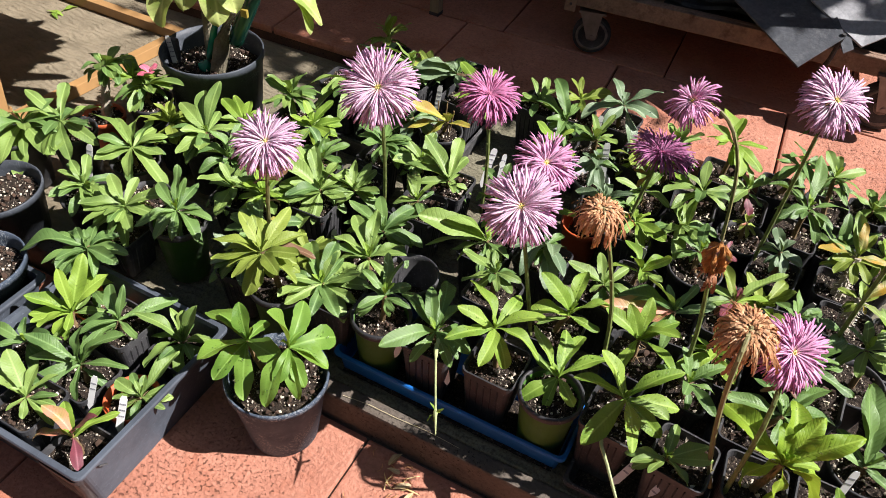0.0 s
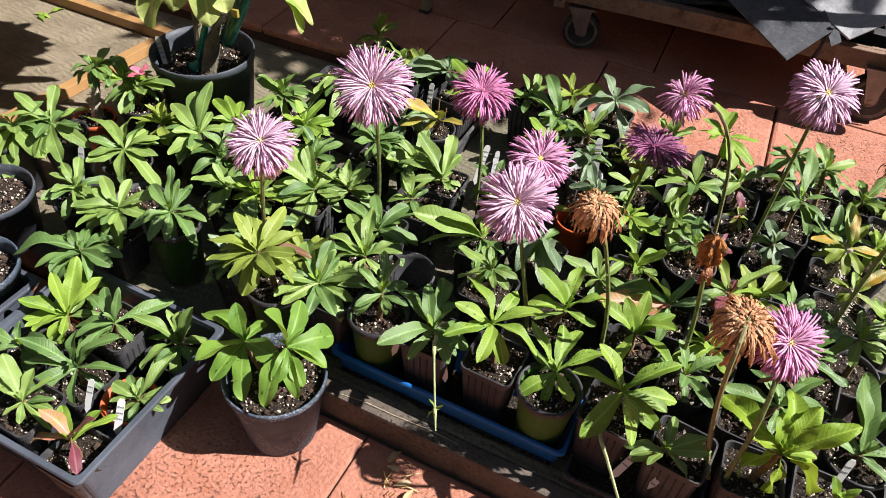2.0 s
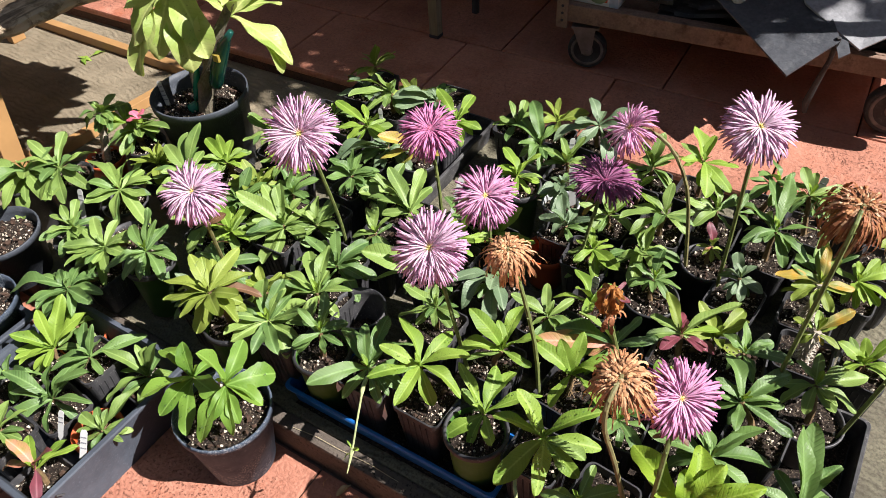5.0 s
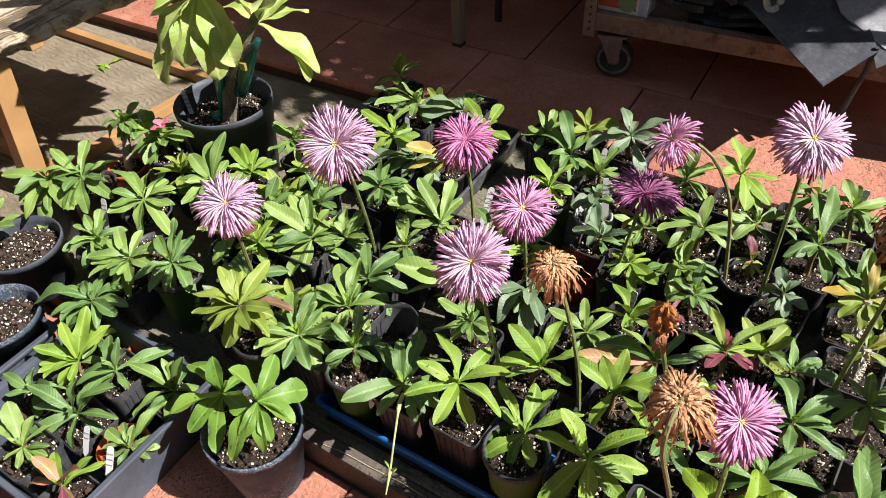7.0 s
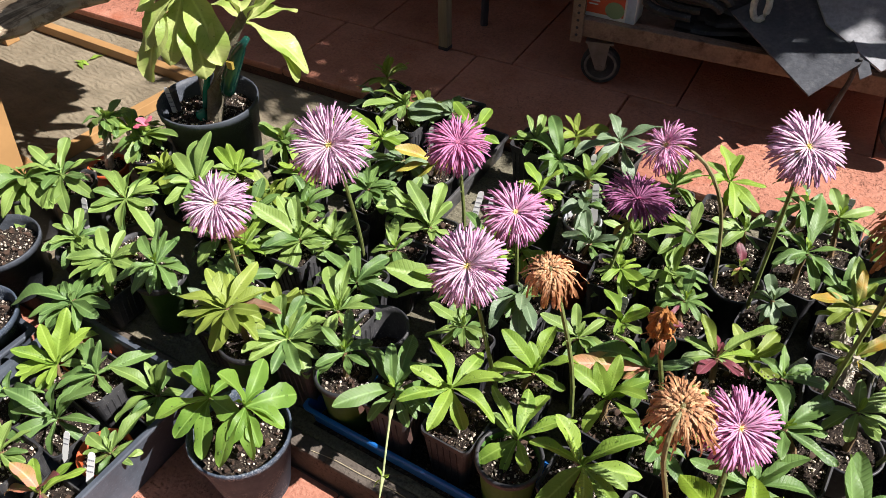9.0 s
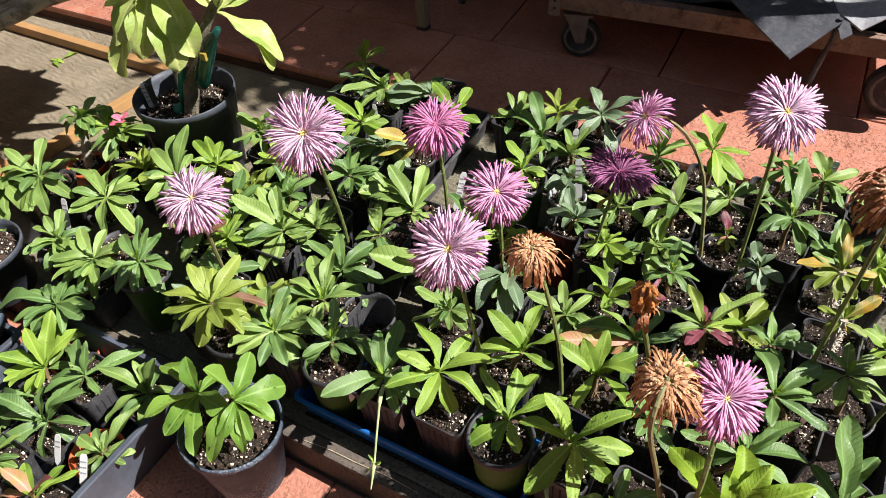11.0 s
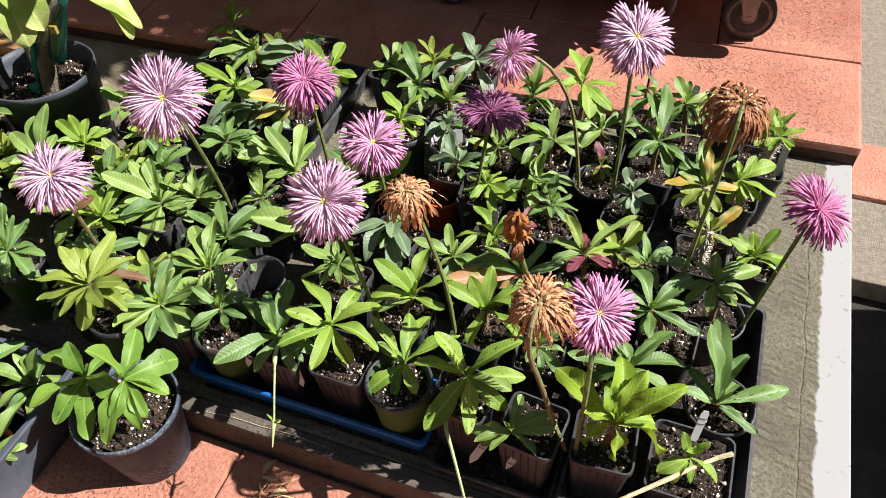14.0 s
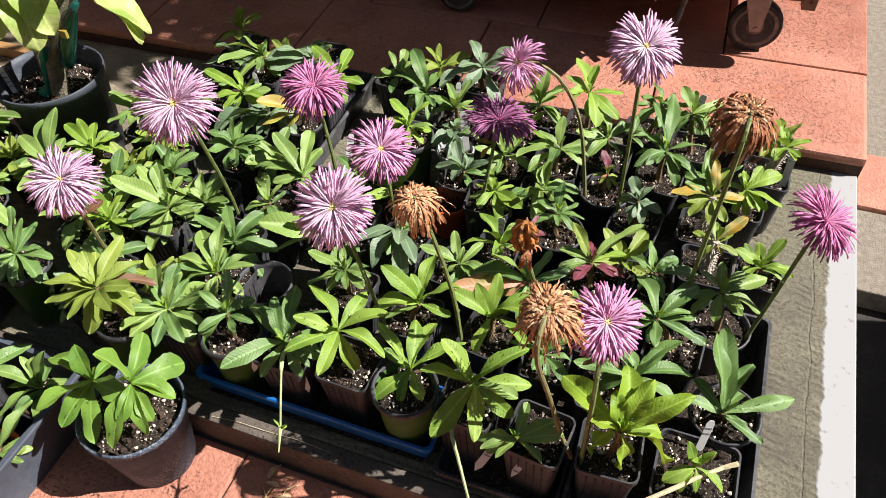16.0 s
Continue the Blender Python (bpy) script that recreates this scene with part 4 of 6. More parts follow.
plant((-0.700, 1.560, 0.245), "square", (-0.700, 1.620, 0.084), "grey",
      [(-131, 24, 11.8), (-129, 42, 10.1), (150, 16, 4.9), (129, -26, 7.9), (-160, -36, 10.7), (-123, 5, 12.1)])
plant((-0.600, 1.500, 0.250), "square", (-0.652, 1.500, 0.084), "bright",
      [(152, 26, 10.6), (90, 16, 9.1), (82, 6, 4.9), (171, 6, 5.2), (119, -43, 9.1)])
plant((-0.800, 1.385, 0.238), "square", (-0.851, 1.385, 0.084), "bright",
      [(168, 12, 12.2), (133, 26, 6.7), (-20, 42, 8.8), (-108, -10, 6.5), (-13, 6, 7.0), (-143, 6, 7.4)])
plant((-0.720, 1.360, 0.215), "square", (-0.752, 1.354, 0.084), "grey",
      [(-132, 6, 12.0), (-139, 16, 9.6), (-166, 30, 4.1), (-80, -10, 8.0), (-139, -24, 13.8), (-130, 4, 14.8)])
plant((-0.635, 1.385, 0.220), "round", (-0.652, 1.386, 0.084), "yellow",
      [(-136, 29, 12.4), (-62, 48, 9.3), (-129, 6, 10.8), (-111, -10, 6.8)], sticks=True)
plant((-0.920, 1.400, 0.230), "square", (-0.949, 1.400, 0.084), "green",
      [(-126, 15, 12.2), (-89, 22, 9.5), (-111, -16, 14.7), (-74, -20, 12.8), (-100, 4, 11.2)])
plant((-0.268, 1.620, 0.271), "square", (-0.268, 1.620, 0.084), "grey",
      [(127, 26, 8.6), (52, 16, 11.4), (-132, 1, 11.8), (-48, -36, 12.5), (-106, -10, 7.8), (-10, 5, 9.3), (-120, 34, 8.2)])
plant((-0.381, 1.535, 0.228), "clear", (-0.381, 1.535, 0.084), "dark",
      [(128, 34, 12.5), (84, 16, 9.0), (146, 6, 11.6), (-6, -15, 3.6), (169, 16, 9.4), (-81, -10, 4.7)])
plant((-0.470, 1.580, 0.230), "square", (-0.470, 1.580, 0.084), "green",
      [(135, 26, 7.4), (98, 26, 7.4), (177, 6, 5.3), (70, 6, 7.5), (123, -40, 8.9)])
plant((-0.358, 1.368, 0.258), "green", (-0.358, 1.368, 0.084), "bright",
      [(144, 26, 7.9), (75, 16, 8.1), (10, -10, 5.3), (-169, 6, 4.9), (-70, -10, 6.4)])
plant((-0.260, 1.400, 0.240), "clear", (-0.260, 1.400, 0.084), "grey",
      [(-99, 6, 5.4), (-74, 40, 8.6), (-41, 40, 8.2), (-51, -10, 6.3), (-81, -10, 7.4)])
plant((0.008, 1.531, 0.320), "square", (0.008, 1.546, 0.084), "bright",
      [(128, 26, 8.9), (89, 26, 6.7), (-158, 6, 6.6), (11, 6, 7.1), (-32, -10, 9.1), (-67, -13, 9.4), (-122, 6, 6.0)])
plant((-0.014, 1.371, 0.282), "square", (-0.023, 1.386, 0.084), "green",
      [(162, 16, 6.0), (101, 26, 7.7), (-139, 6, 10.1), (-121, -10, 9.2), (30, 6, 6.0), (-95, -10, 9.5), (-22, -10, 6.1)])
plant((0.092, 1.363, 0.250), "round", (0.095, 1.343, 0.084), "red",
      [(138, 60, 5.2), (61, 63, 2.2), (-124, -29, 2.1)])
plant((0.070, 1.450, 0.270), "square", (0.077, 1.447, 0.084), "green",
      [(-163, 16, 7.2), (122, 26, 7.2), (56, 6, 6.8), (-109, 6, 7.4), (44, -37, 3.0)])
plant((0.193, 1.413, 0.297), "square", (0.193, 1.413, 0.084), "dark",
      [(162, 16, 9.2), (96, 36, 12.5), (28, 6, 8.5), (116, 26, 11.6), (-40, -10, 5.1), (-126, 6, 8.1)])
plant((0.160, 1.560, 0.300), "square", (0.143, 1.560, 0.084), "dark",
      [(-121, 39, 8.4), (130, 30, 6.0), (56, 16, 4.3), (-117, 5, 8.5), (-72, 37, 8.5)])
plant((0.226, 1.535, 0.312), "square", (0.243, 1.535, 0.084), "green",
      [(123, 26, 6.5), (95, 30, 5.3), (39, 6, 7.2), (-29, 6, 6.1), (-113, 6, 6.0), (-34, -22, 4.0)])
plant((0.168, 1.281, 0.270), "square", (0.171, 1.269, 0.084), "grey",
      [(116, 21, 5.6), (62, 13, 4.3), (-68, -25, 4.7), (-10, -12, 4.9), (160, 0, 3.8)])
plant((0.025, 1.212, 0.255), "round", (0.029, 1.196, 0.084), "dark",
      [(99, 25, 7.2), (160, 15, 5.6), (5, 0, 5.3), (-34, -12, 4.8), (-111, -18, 3.3)])
plant((0.117, 1.102, 0.260), "square", (0.124, 1.084, 0.084), "reddish",
      [(137, 29, 8.2), (54, 4, 13.2), (-146, 0, 6.5), (41, -8, 7.6), (176, 9, 6.4), (-9, -18, 3.3)])
plant((0.226, 1.112, 0.265), "square", (0.220, 1.118, 0.084), "dark",
      [(120, 45, 5.7), (161, 18, 4.8), (47, 10, 5.8), (19, -7, 8.5), (-152, 40, 4.7)])
plant((0.250, 0.997, 0.280), "square", (0.290, 0.990, 0.084), "dark",
      [(58, 8, 10.2), (124, 20, 8.6), (165, 0, 6.0), (-96, -26, 4.6), (-9, -13, 9.0), (53, 0, 6.9)])
plant((0.385, 0.895, 0.215), "cup", (0.392, 0.913, 0.084), "dark",
      [(121, 44, 13.4), (27, 8, 12.2), (73, 12, 11.0), (162, -14, 6.5), (0, -26, 4.6), (102, 28, 14.0), (140, 10, 7.0)])
plant((0.357, 0.785, 0.215), "corner", (0.363, 0.795, 0.084), "lime",
      [(-144, -16, 5.6), (146, 62, 4.6), (38, 60, 4.2), (-20, -17, 5.2), (-74, -34, 3.8)])
plant((0.233, 0.738, 0.332), "square", (0.228, 0.765, 0.084), "wavy",
      [(150, 8, 11.6), (25, 44, 11.4), (94, 40, 9.2), (-170, 20, 4.6), (17, -50, 12.5), (174, -62, 9.6), (-20, -76, 9.6), (36, -28, 8.6), (62, 52, 9.0), (120, 55, 6.0)])
plant((0.238, 0.887, 0.260), "square", (0.205, 0.868, 0.084), "dark",
      [(54, 5, 10.7), (31, -6, 10.1), (153, 31, 5.8), (-175, 0, 10.1), (127, 23, 5.2), (-18, -25, 4.7)])
plant((0.090, 0.720, 0.250), "square", (0.116, 0.755, 0.084), "green",
      [(92, 16, 6.3), (23, 6, 7.2), (105, -66, 8.7), (37, 16, 6.9), (-16, -10, 3.0)])
plant((0.346, 1.099, 0.270), "cup", (0.360, 1.093, 0.084), "green",
      [(39, 0, 9.0), (-7, -16, 7.4), (-129, -18, 6.6), (-89, -34, 5.4), (105, 33, 5.5), (159, 24, 4.9), (52, 21, 5.6)])
plant((-0.019, 0.929, 0.250), "square", (-0.015, 0.909, 0.084), "lime",
      [(90, 62, 8.0), (-3, 40, 8.4), (-177, 36, 8.5), (-30, 4, 9.5), (150, 55, 7.0), (40, 25, 8.0), (-100, -20, 7.0)])
plant((-0.116, 1.036, 0.241), "square", (-0.116, 1.036, 0.084), "green",
      [(122, 26, 6.9), (56, 26, 6.0), (-176, 16, 8.3), (-2, 6, 6.2), (-122, -10, 3.4), (-36, -10, 5.8)])
plant((0.020, 1.020, 0.260), "square", (0.020, 1.020, 0.084), "pinkleaf",
      [(-150, 4, 14.5), (-156, 30, 3.3), (-150, 47, 10.7), (-162, 16, 10.7), (-124, -10, 5.2)])
plant((-0.115, 1.241, 0.246), "square", (-0.124, 1.241, 0.084), "bright",
      [(-63, -10, 7.7), (-30, 6, 8.4), (-106, 6, 6.2), (56, 16, 3.8), (125, 16, 4.2)])
plant((-0.300, 0.930, 0.270), "square", (-0.300, 0.925, 0.084), "green",
      [(179, 16, 7.7), (122, 26, 4.5), (0, 6, 5.0), (-126, 6, 7.6), (-61, -10, 4.5), (-180, 16, 3.0)])
plant((-0.360, 1.020, 0.250), "square", (-0.360, 1.025, 0.084), "green",
      [(-147, 27, 15.9), (-139, 46, 11.4), (-173, -6, 3.0), (-139, 4, 12.7), (-123, -10, 7.2)])
plant((-0.250, 1.060, 0.260), "square", (-0.250, 1.060, 0.084), "grey",
      [(-127, 16, 8.8), (-64, 35, 9.3), (-49, 4, 9.6), (-99, 4, 10.0), (-63, -10, 10.9)])
plant((0.420, 1.500, 0.300), "square", (0.402, 1.500, 0.084), "bright",
      [(-126, 36, 8.8), (89, 26, 3.8), (22, 16, 4.9), (-47, 6, 4.1), (-117, 6, 5.6)], spiny=True)
plant((0.360, 1.380, 0.270), "square", (0.360, 1.392, 0.084), "fern",
      [(105, 16, 4.3), (39, 16, 8.2), (-92, 6, 3.4), (-24, 6, 7.8), (66, 26, 6.0), (-37, -10, 5.9)])
plant((0.299, 1.306, 0.300), "square", (0.300, 1.293, 0.084), "yellowed",
      [(-155, 7, 8.5), (179, 19, 6.0), (104, 46, 7.0), (68, 31, 5.9), (21, -9, 6.2), (108, 31, 9.6)], spiny=True)
plant((0.320, 1.200, 0.290), "square", (0.318, 1.194, 0.084), "yellowed",
      [(47, 26, 7.1), (103, 16, 4.0), (-24, -51, 3.0)], spiny=True)
plant((-0.030, 1.290, 0.240), "square", (-0.025, 1.287, 0.084), "green",
      [(-74, 37, 9.0), (-102, 23, 10.1), (-42, 4, 10.0), (-82, -10, 9.6)])
for x, y, tone in (
        (-0.76, 0.752, "grey"), (-0.776, 0.832, "dark"), (-0.656, 0.84, "olive"), (0.088, 0.904, "dark"), (-0.912, 0.912, "green"), (-0.832, 0.912, "bright"), (0.128, 0.984, "bright"), (-0.976, 1.0, "dark"), (-0.896, 1.008, "dark"), (-1.184, 1.032, "olive"), (-0.808, 1.088, "dark"), (-0.912, 1.088, "olive"), (-0.376, 1.128, "bright"), (-0.072, 1.128, "lime"), (-0.872, 1.168, "bright"), (0.16, 1.176, "olive"), (-0.72, 1.2, "dark"), (-0.328, 1.216, "bright"), (-0.408, 1.216, "dark"), (-0.616, 1.224, "green"), (-0.984, 1.232, "green"), (0.416, 1.232, "bright"), (-0.216, 1.304, "grey"), (-0.128, 1.376, "green"), (0.288, 1.432, "dark"), (-0.112, 1.488, "lime"), (-0.296, 1.488, "green"), (-0.192, 1.512, "olive"), (-0.944, 1.552, "grey"), (-0.104, 1.568, "green"), (-0.792, 1.6, "olive"), (0.336, 1.616, "green"), (-0.376, 1.624, "olive"), (0.416, 1.632, "olive"), (0.248, 1.632, "dark"), (-0.936, 1.632, "olive")):
    filler(x, y, tone)


# ---- the flowers ----
def petal_material(name, inner, tip, through=0.48, heart=(0.94, 0.84, 0.40), back=None):
    """Petals paler on the inner face than on the outer; the mesh carries how far along and on which face a point lies."""
    n = Nodes(name)
    withered = through < 0.32
    at, un = n.add("Attribute"), n.add("Attribute")
    at.attribute_name, un.attribute_name = "along", "outer"
    c = n.ramp(at.outputs["Fac"], [(0.0, heart), (0.13, tuple(0.4 * a + 0.6 * b for a, b in zip(heart, inner))), (0.24, inner), (0.55, inner), (0.95, tip)])
    one = n.add("NewGeometry").outputs["Random Per Island"]
    if withered:  # some petals bleached, some dark
        c = n.mix(0.75, c, n.ramp(one, [(0.0, tuple(0.45 * t for t in tip)), (0.4, tip), (0.7, inner), (1.0, (0.80, 0.58, 0.36))]))
        c = n.mix(n.ramp(n.noise(n.coords(), 160.0, 3.0), [(0.45, (0, 0, 0)), (0.7, (0.6,) * 3)]), c, tuple(0.4 * t for t in tip))
    else:
        c = n.mix(n.ramp(one, [(0.0, (0.45,) * 3), (0.4, (0, 0, 0))]), c, tip)
        c = n.mix(n.maths("MULTIPLY", un.outputs["Fac"], 0.5), c, back)
    n.done(c, 0.5, spec=0.3)
    tr = n.add("BsdfTranslucent")
    n.link(c, tr.inputs["Color"])
    mx = n.add("MixShader", Fac=through)
    n.link(n.bsdf.outputs[0], mx.inputs[1])
    n.link(tr.outputs[0], mx.inputs[2])
    n.link(mx.outputs[0], n.out.inputs["Surface"])
    return n.mat


PETALS = {
    "pale": petal_material("pale_pink_petals", (0.95, 0.77, 0.88), (0.85, 0.49, 0.74), back=(0.58, 0.20, 0.46)),
    "pink": petal_material("pink_petals", (0.93, 0.60, 0.80), (0.76, 0.30, 0.57), back=(0.50, 0.13, 0.36)),
    "rose": petal_material("rose_petals", (0.84, 0.38, 0.62), (0.74, 0.30, 0.56), heart=(0.72, 0.24, 0.40), back=(0.42, 0.10, 0.27)),
    "deep": petal_material("purple_petals", (0.60, 0.24, 0.44), (0.60, 0.24, 0.48), heart=(0.46, 0.12, 0.26), back=(0.34, 0.08, 0.23)),
    "dry": petal_material("dried_petals", (0.80, 0.48, 0.24), (0.70, 0.32, 0.16), 0.26, (0.55, 0.40, 0.16)),
    "rust": petal_material("rusty_petals", (0.56, 0.27, 0.11), (0.42, 0.15, 0.075), 0.22, (0.45, 0.30, 0.10)),
}
HEART = plain("flower_heart", (0.93, 0.80, 0.26), 0.7, scale=300.0)
PETALS_HEART = {"pale": HEART, "pink": HEART, "rose": plain("rosy_heart", (0.70, 0.26, 0.40), 0.7, scale=300.0), "deep": plain("dark_heart", (0.42, 0.10, 0.22), 0.7, scale=300.0)}


def petals_mesh(seed, radius, count, tone, spread, droop, thickness, curl=0.25, mop=False, down=Vector((0, 0, -1))):
    """Strap petals round +z. spread: the angle from the axis that the outermost reach; droop: how far the tips curl back; down: the way they sag."""
    r = random.Random(seed)
    verts, faces, along, outer = [], [], [], []
    for k in range(count):
        f = (k + 0.5) / count
        az = k * 2.39996 + r.uniform(-0.45, 0.45)
        if mop:  # withered: limp ribbons hang from a low dome
            bend, end = radians(48 + 52 * f) + r.uniform(-0.3, 0.3), radians(186) + r.uniform(-0.4, 0.4)
            length = radius * r.uniform(0.7, 1.2) * (0.62 + 0.66 * f)
            q = 0.50 * radius * math.sqrt(f) * r.uniform(0.7, 1.1)
            p = Vector((q * math.cos(az), q * math.sin(az), -0.14 * radius * f * f + r.uniform(-0.003, 0.004)))
            w, steps, thin = thickness * r.uniform(0.5, 1.3), 9, 0.05
        else:
            polar = radians(56 + (spread - 56) * f ** 0.8) + r.uniform(-0.10, 0.10)
            length = radius * (0.52 + 0.48 * min(1, 3.0 * f) ** 0.8) * (r.uniform(0.72, 1.0) if r.random() < 0.4 else r.uniform(0.94, 1.12))
            p, bend = 0.07 * radius * min(1, 3 * f) * Vector((math.cos(az), math.sin(az), 0)), polar * 0.8
            p.z = 0.006 * (1 - f)
            end = bend + polar * 0.30 + droop * (0.3 + f) * r.uniform(0.4, 1.6)
            w, steps, thin = thickness * r.uniform(0.65, 1.25) * (0.6 + 0.4 * min(1, 3 * f)), 6, 0.10
        side = Vector((-math.sin(az), math.cos(az), 0))
        turn, roll = r.uniform(-curl, curl), r.uniform(-0.7, 0.7)
        base = len(verts)
        for i in range(steps + 1):
            s = i / steps
            a = az + turn * s * s
            d = Vector((math.sin(bend) * math.cos(a), math.sin(bend) * math.sin(a), math.cos(bend)))
            if not mop:
                d = (d + down * (0.55 * s * s * (0.35 + f))).normalized()
            across = (side - d * side.dot(d)).normalized()
            n_ = d.cross(across).normalized()
            lean = roll * s * (1.6 if mop else 1.0)
            across, n_ = across * math.cos(lean) + n_ * math.sin(lean), n_ * math.cos(lean) - across * math.sin(lean)
            ww = w * (0.72 + 0.40 * s if s < 0.7 else 1.0) * (r.uniform(0.6, 1.25) if mop else 1)
            if i == steps:
                ww = w * 0.55
            hollow = r.uniform(-0.4, 0.4) * ww if mop else 0.22 * ww
            for u, q, back in ((1, 0, 0), (0, -hollow, 0), (-1, 0, 0), (0, -hollow - thin * ww, 1)):
                verts.append(p + across * ww * u + n_ * q)
                along.append(0.72 * s + 0.28 * f)
                outer.append(back * min(1.0, 0.12 + 1.4 * f * f))
            p = p + d * (length / steps)
            if mop:
                bend += 0.40 * (end - bend) + r.uniform(-0.30, 0.30)
                turn += r.uniform(-0.3, 0.3)
            else:
                bend += (end - polar * 0.8) / steps + r.uniform(-0.07, 0.07)
        for i in range(steps):
            for q in range(4):
                a0, a1 = base + 4 * i + q, base + 4 * i + (q + 1) % 4
                faces.append((a0, a1, a1 + 4, a0 + 4))
        faces.append(tuple(base + 4 * steps + q for q in range(4)))
    me = bpy.data.meshes.new("petals")
    me.from_pydata(verts, [], faces)
    me.attributes.new("along", "FLOAT", "POINT").data.foreach_set("value", along)
    me.attributes.new("outer", "FLOAT", "POINT").data.foreach_set("value", outer)
    me.materials.append(PETALS[tone])
    me.polygons.foreach_set("use_smooth", [not mop] * len(me.polygons))
    return me


def bloom(name, head, facing, stem, tone, radius, count, spread, droop, seed, label, thickness=0.00185, stem_material=None, bare=False, curl=0.40, leafy=()):
    """A flower head on its stem; stem: points from the soil to the head."""
    foot = Vector(stem[0])
    root = thing(name, foot, label, "flower", "spider flowers")
    points = [Vector(p) - foot for p in stem] + [Vector(head) - foot]
    smooth = [points[0]]
    for a, b in zip(points, points[1:]):
        smooth += [a.lerp(b, 0.34), a.lerp(b, 0.67), b]
    for _ in range(2):
        smooth = [smooth[0]] + [0.25 * a + 0.5 * b + 0.25 * c for a, b, c in zip(smooth, smooth[1:], smooth[2:])] + [smooth[-1]]
    bm = tube(bmesh.new(), smooth, [0.0041 - 0.0009 * i / len(smooth) for i in range(len(smooth))], 7)
    r = random.Random(seed)
    for i in range(2, len(smooth) - 1, 2):
        a = r.uniform(0, 6.28)
        tube(bm, [smooth[i], smooth[i] + Vector((0.006 * math.cos(a), 0.006 * math.sin(a), 0.004))], [0.003, 0.0008], 5)
    part("stem", bm, root, material=stem_material or GREEN_STEM)
    for leaf_tone, leaf_count, lo, hi in leafy:
        for k in range(leaf_count):
            q = smooth[min(len(smooth) - 1, int(r.uniform(lo, hi) * len(smooth)))]
            part("leaf", LEAVES[leaf_tone][k % 7], root, leaf_pose(q, r.uniform(0, 360), r.uniform(-50, 45), r.uniform(0.025, 0.048), r.uniform(-40, 40)))
    turn = Vector(facing).normalized().to_track_quat("Z", "Y").to_matrix().to_4x4()
    m = Matrix.Translation(points[-1]) @ turn
    top = part("flower_head", petals_mesh(seed, radius, count, tone, spread, droop, thickness, curl, bare, turn.to_3x3().transposed() @ Vector((0, 0, -1))), root, m)
    tagged(top, kind="stuff")
    cup = bmesh.new()
    k = 0.45 if bare else 1.0
    loft(cup, [circle(0.003 * k, -0.008, 10), circle(0.008 * k, -0.004, 10), circle(0.009 * k, 0.001, 10), circle(0.004 * k, 0.004, 10)])
    part("calyx", cup, top, material=GREEN_STEM if tone not in ("dry", "rust") else DRY_STEM)
    if not bare:
        heart = bmesh.new()
        for k in range(30):
            a, q = k * 2.4 + r.uniform(-0.3, 0.3), 0.040 * radius * math.sqrt((k + 0.5) / 30)
            lift = radius * r.uniform(0.10, 0.19)
            tube(heart, [(q * math.cos(a), q * math.sin(a), 0.002), (1.5 * q * math.cos(a), 1.5 * q * math.sin(a), 0.6 * lift), (2.1 * q * math.cos(a), 2.1 * q * math.sin(a), lift)], [0.0008, 0.0012, 0.0009], 4)
        part("heart", heart, top, material=PETALS_HEART[tone], label="pale yellow flower heart" if tone in ("pale", "pink") else "")
    return root


SPIDER = "pink spider flower head on a long green stem"
bloom("spider_flower", (-0.556, 0.925, 0.583), (0.26, -0.72, 0.70), [(-0.615, 1.045, 0.18), (-0.595, 1.02, 0.30), (-0.562, 0.945, 0.54)], "pale", 0.0659, 330, 100, 0.12, 11, "large pale pink spider flower on a long green stem")
bloom("spider_flower", (-0.257, 0.867, 0.501), (0.20, -0.75, 0.72), [(-0.192, 0.872, 0.18), (-0.210, 0.867, 0.29), (-0.250, 0.873, 0.46)], "pale", 0.0602, 340, 105, 0.15, 12, "pale pink spider flower with a yellow heart")
bloom("spider_flower", (-0.667, 0.757, 0.530), (0.16, -0.45, 0.95), [(-0.745, 0.835, 0.18), (-0.735, 0.81, 0.28), (-0.675, 0.765, 0.50)], "pale", 0.0563, 420, 118, 0.45, 13, "pink spider flower bending forward on a dry stem", stem_material=DRY_STEM, leafy=(("yellowed", 6, 0.2, 0.85), ("brown", 5, 0.3, 0.95)))
bloom("spider_flower", (-0.448, 1.160, 0.480), (0.25, -0.25, 0.95), [(-0.435, 1.165, 0.18), (-0.432, 1.16, 0.33), (-0.446, 1.161, 0.45)], "rose", 0.0611, 380, 112, 0.35, 14, SPIDER)
bloom("spider_flower", (0.126, 1.240, 0.628), (0.30, -0.52, 0.85), [(0.130, 1.300, 0.18), (0.130, 1.288, 0.33), (0.127, 1.248, 0.60)], "pale", 0.0573, 420, 122, 0.40, 15, "large pale pink spider flower on a tall stem", leafy=(("dark", 6, 0.35, 0.7), ("brown", 6, 0.6, 0.95)))
bloom("spider_flower", (-0.089, 1.290, 0.524), (-0.30, -0.45, 0.55), [(0.062, 1.322, 0.18), (0.052, 1.318, 0.27), (0.030, 1.315, 0.42), (-0.02, 1.305, 0.51), (-0.075, 1.298, 0.530)], "pink", 0.0525, 150, 112, 0.75, 16, "thinning pink spider flower on an arching brown stem", stem_material=DRY_STEM, leafy=(("brown", 4, 0.6, 0.9),))
bloom("spider_flower", (-0.299, 1.118, 0.404), (0.26, -0.50, 0.85), [(-0.285, 1.120, 0.18), (-0.288, 1.118, 0.30), (-0.296, 1.119, 0.385)], "pink", 0.0602, 330, 108, 0.30, 17, "pink spider flower with a pale yellow heart", leafy=(("brown", 4, 0.4, 0.9),))
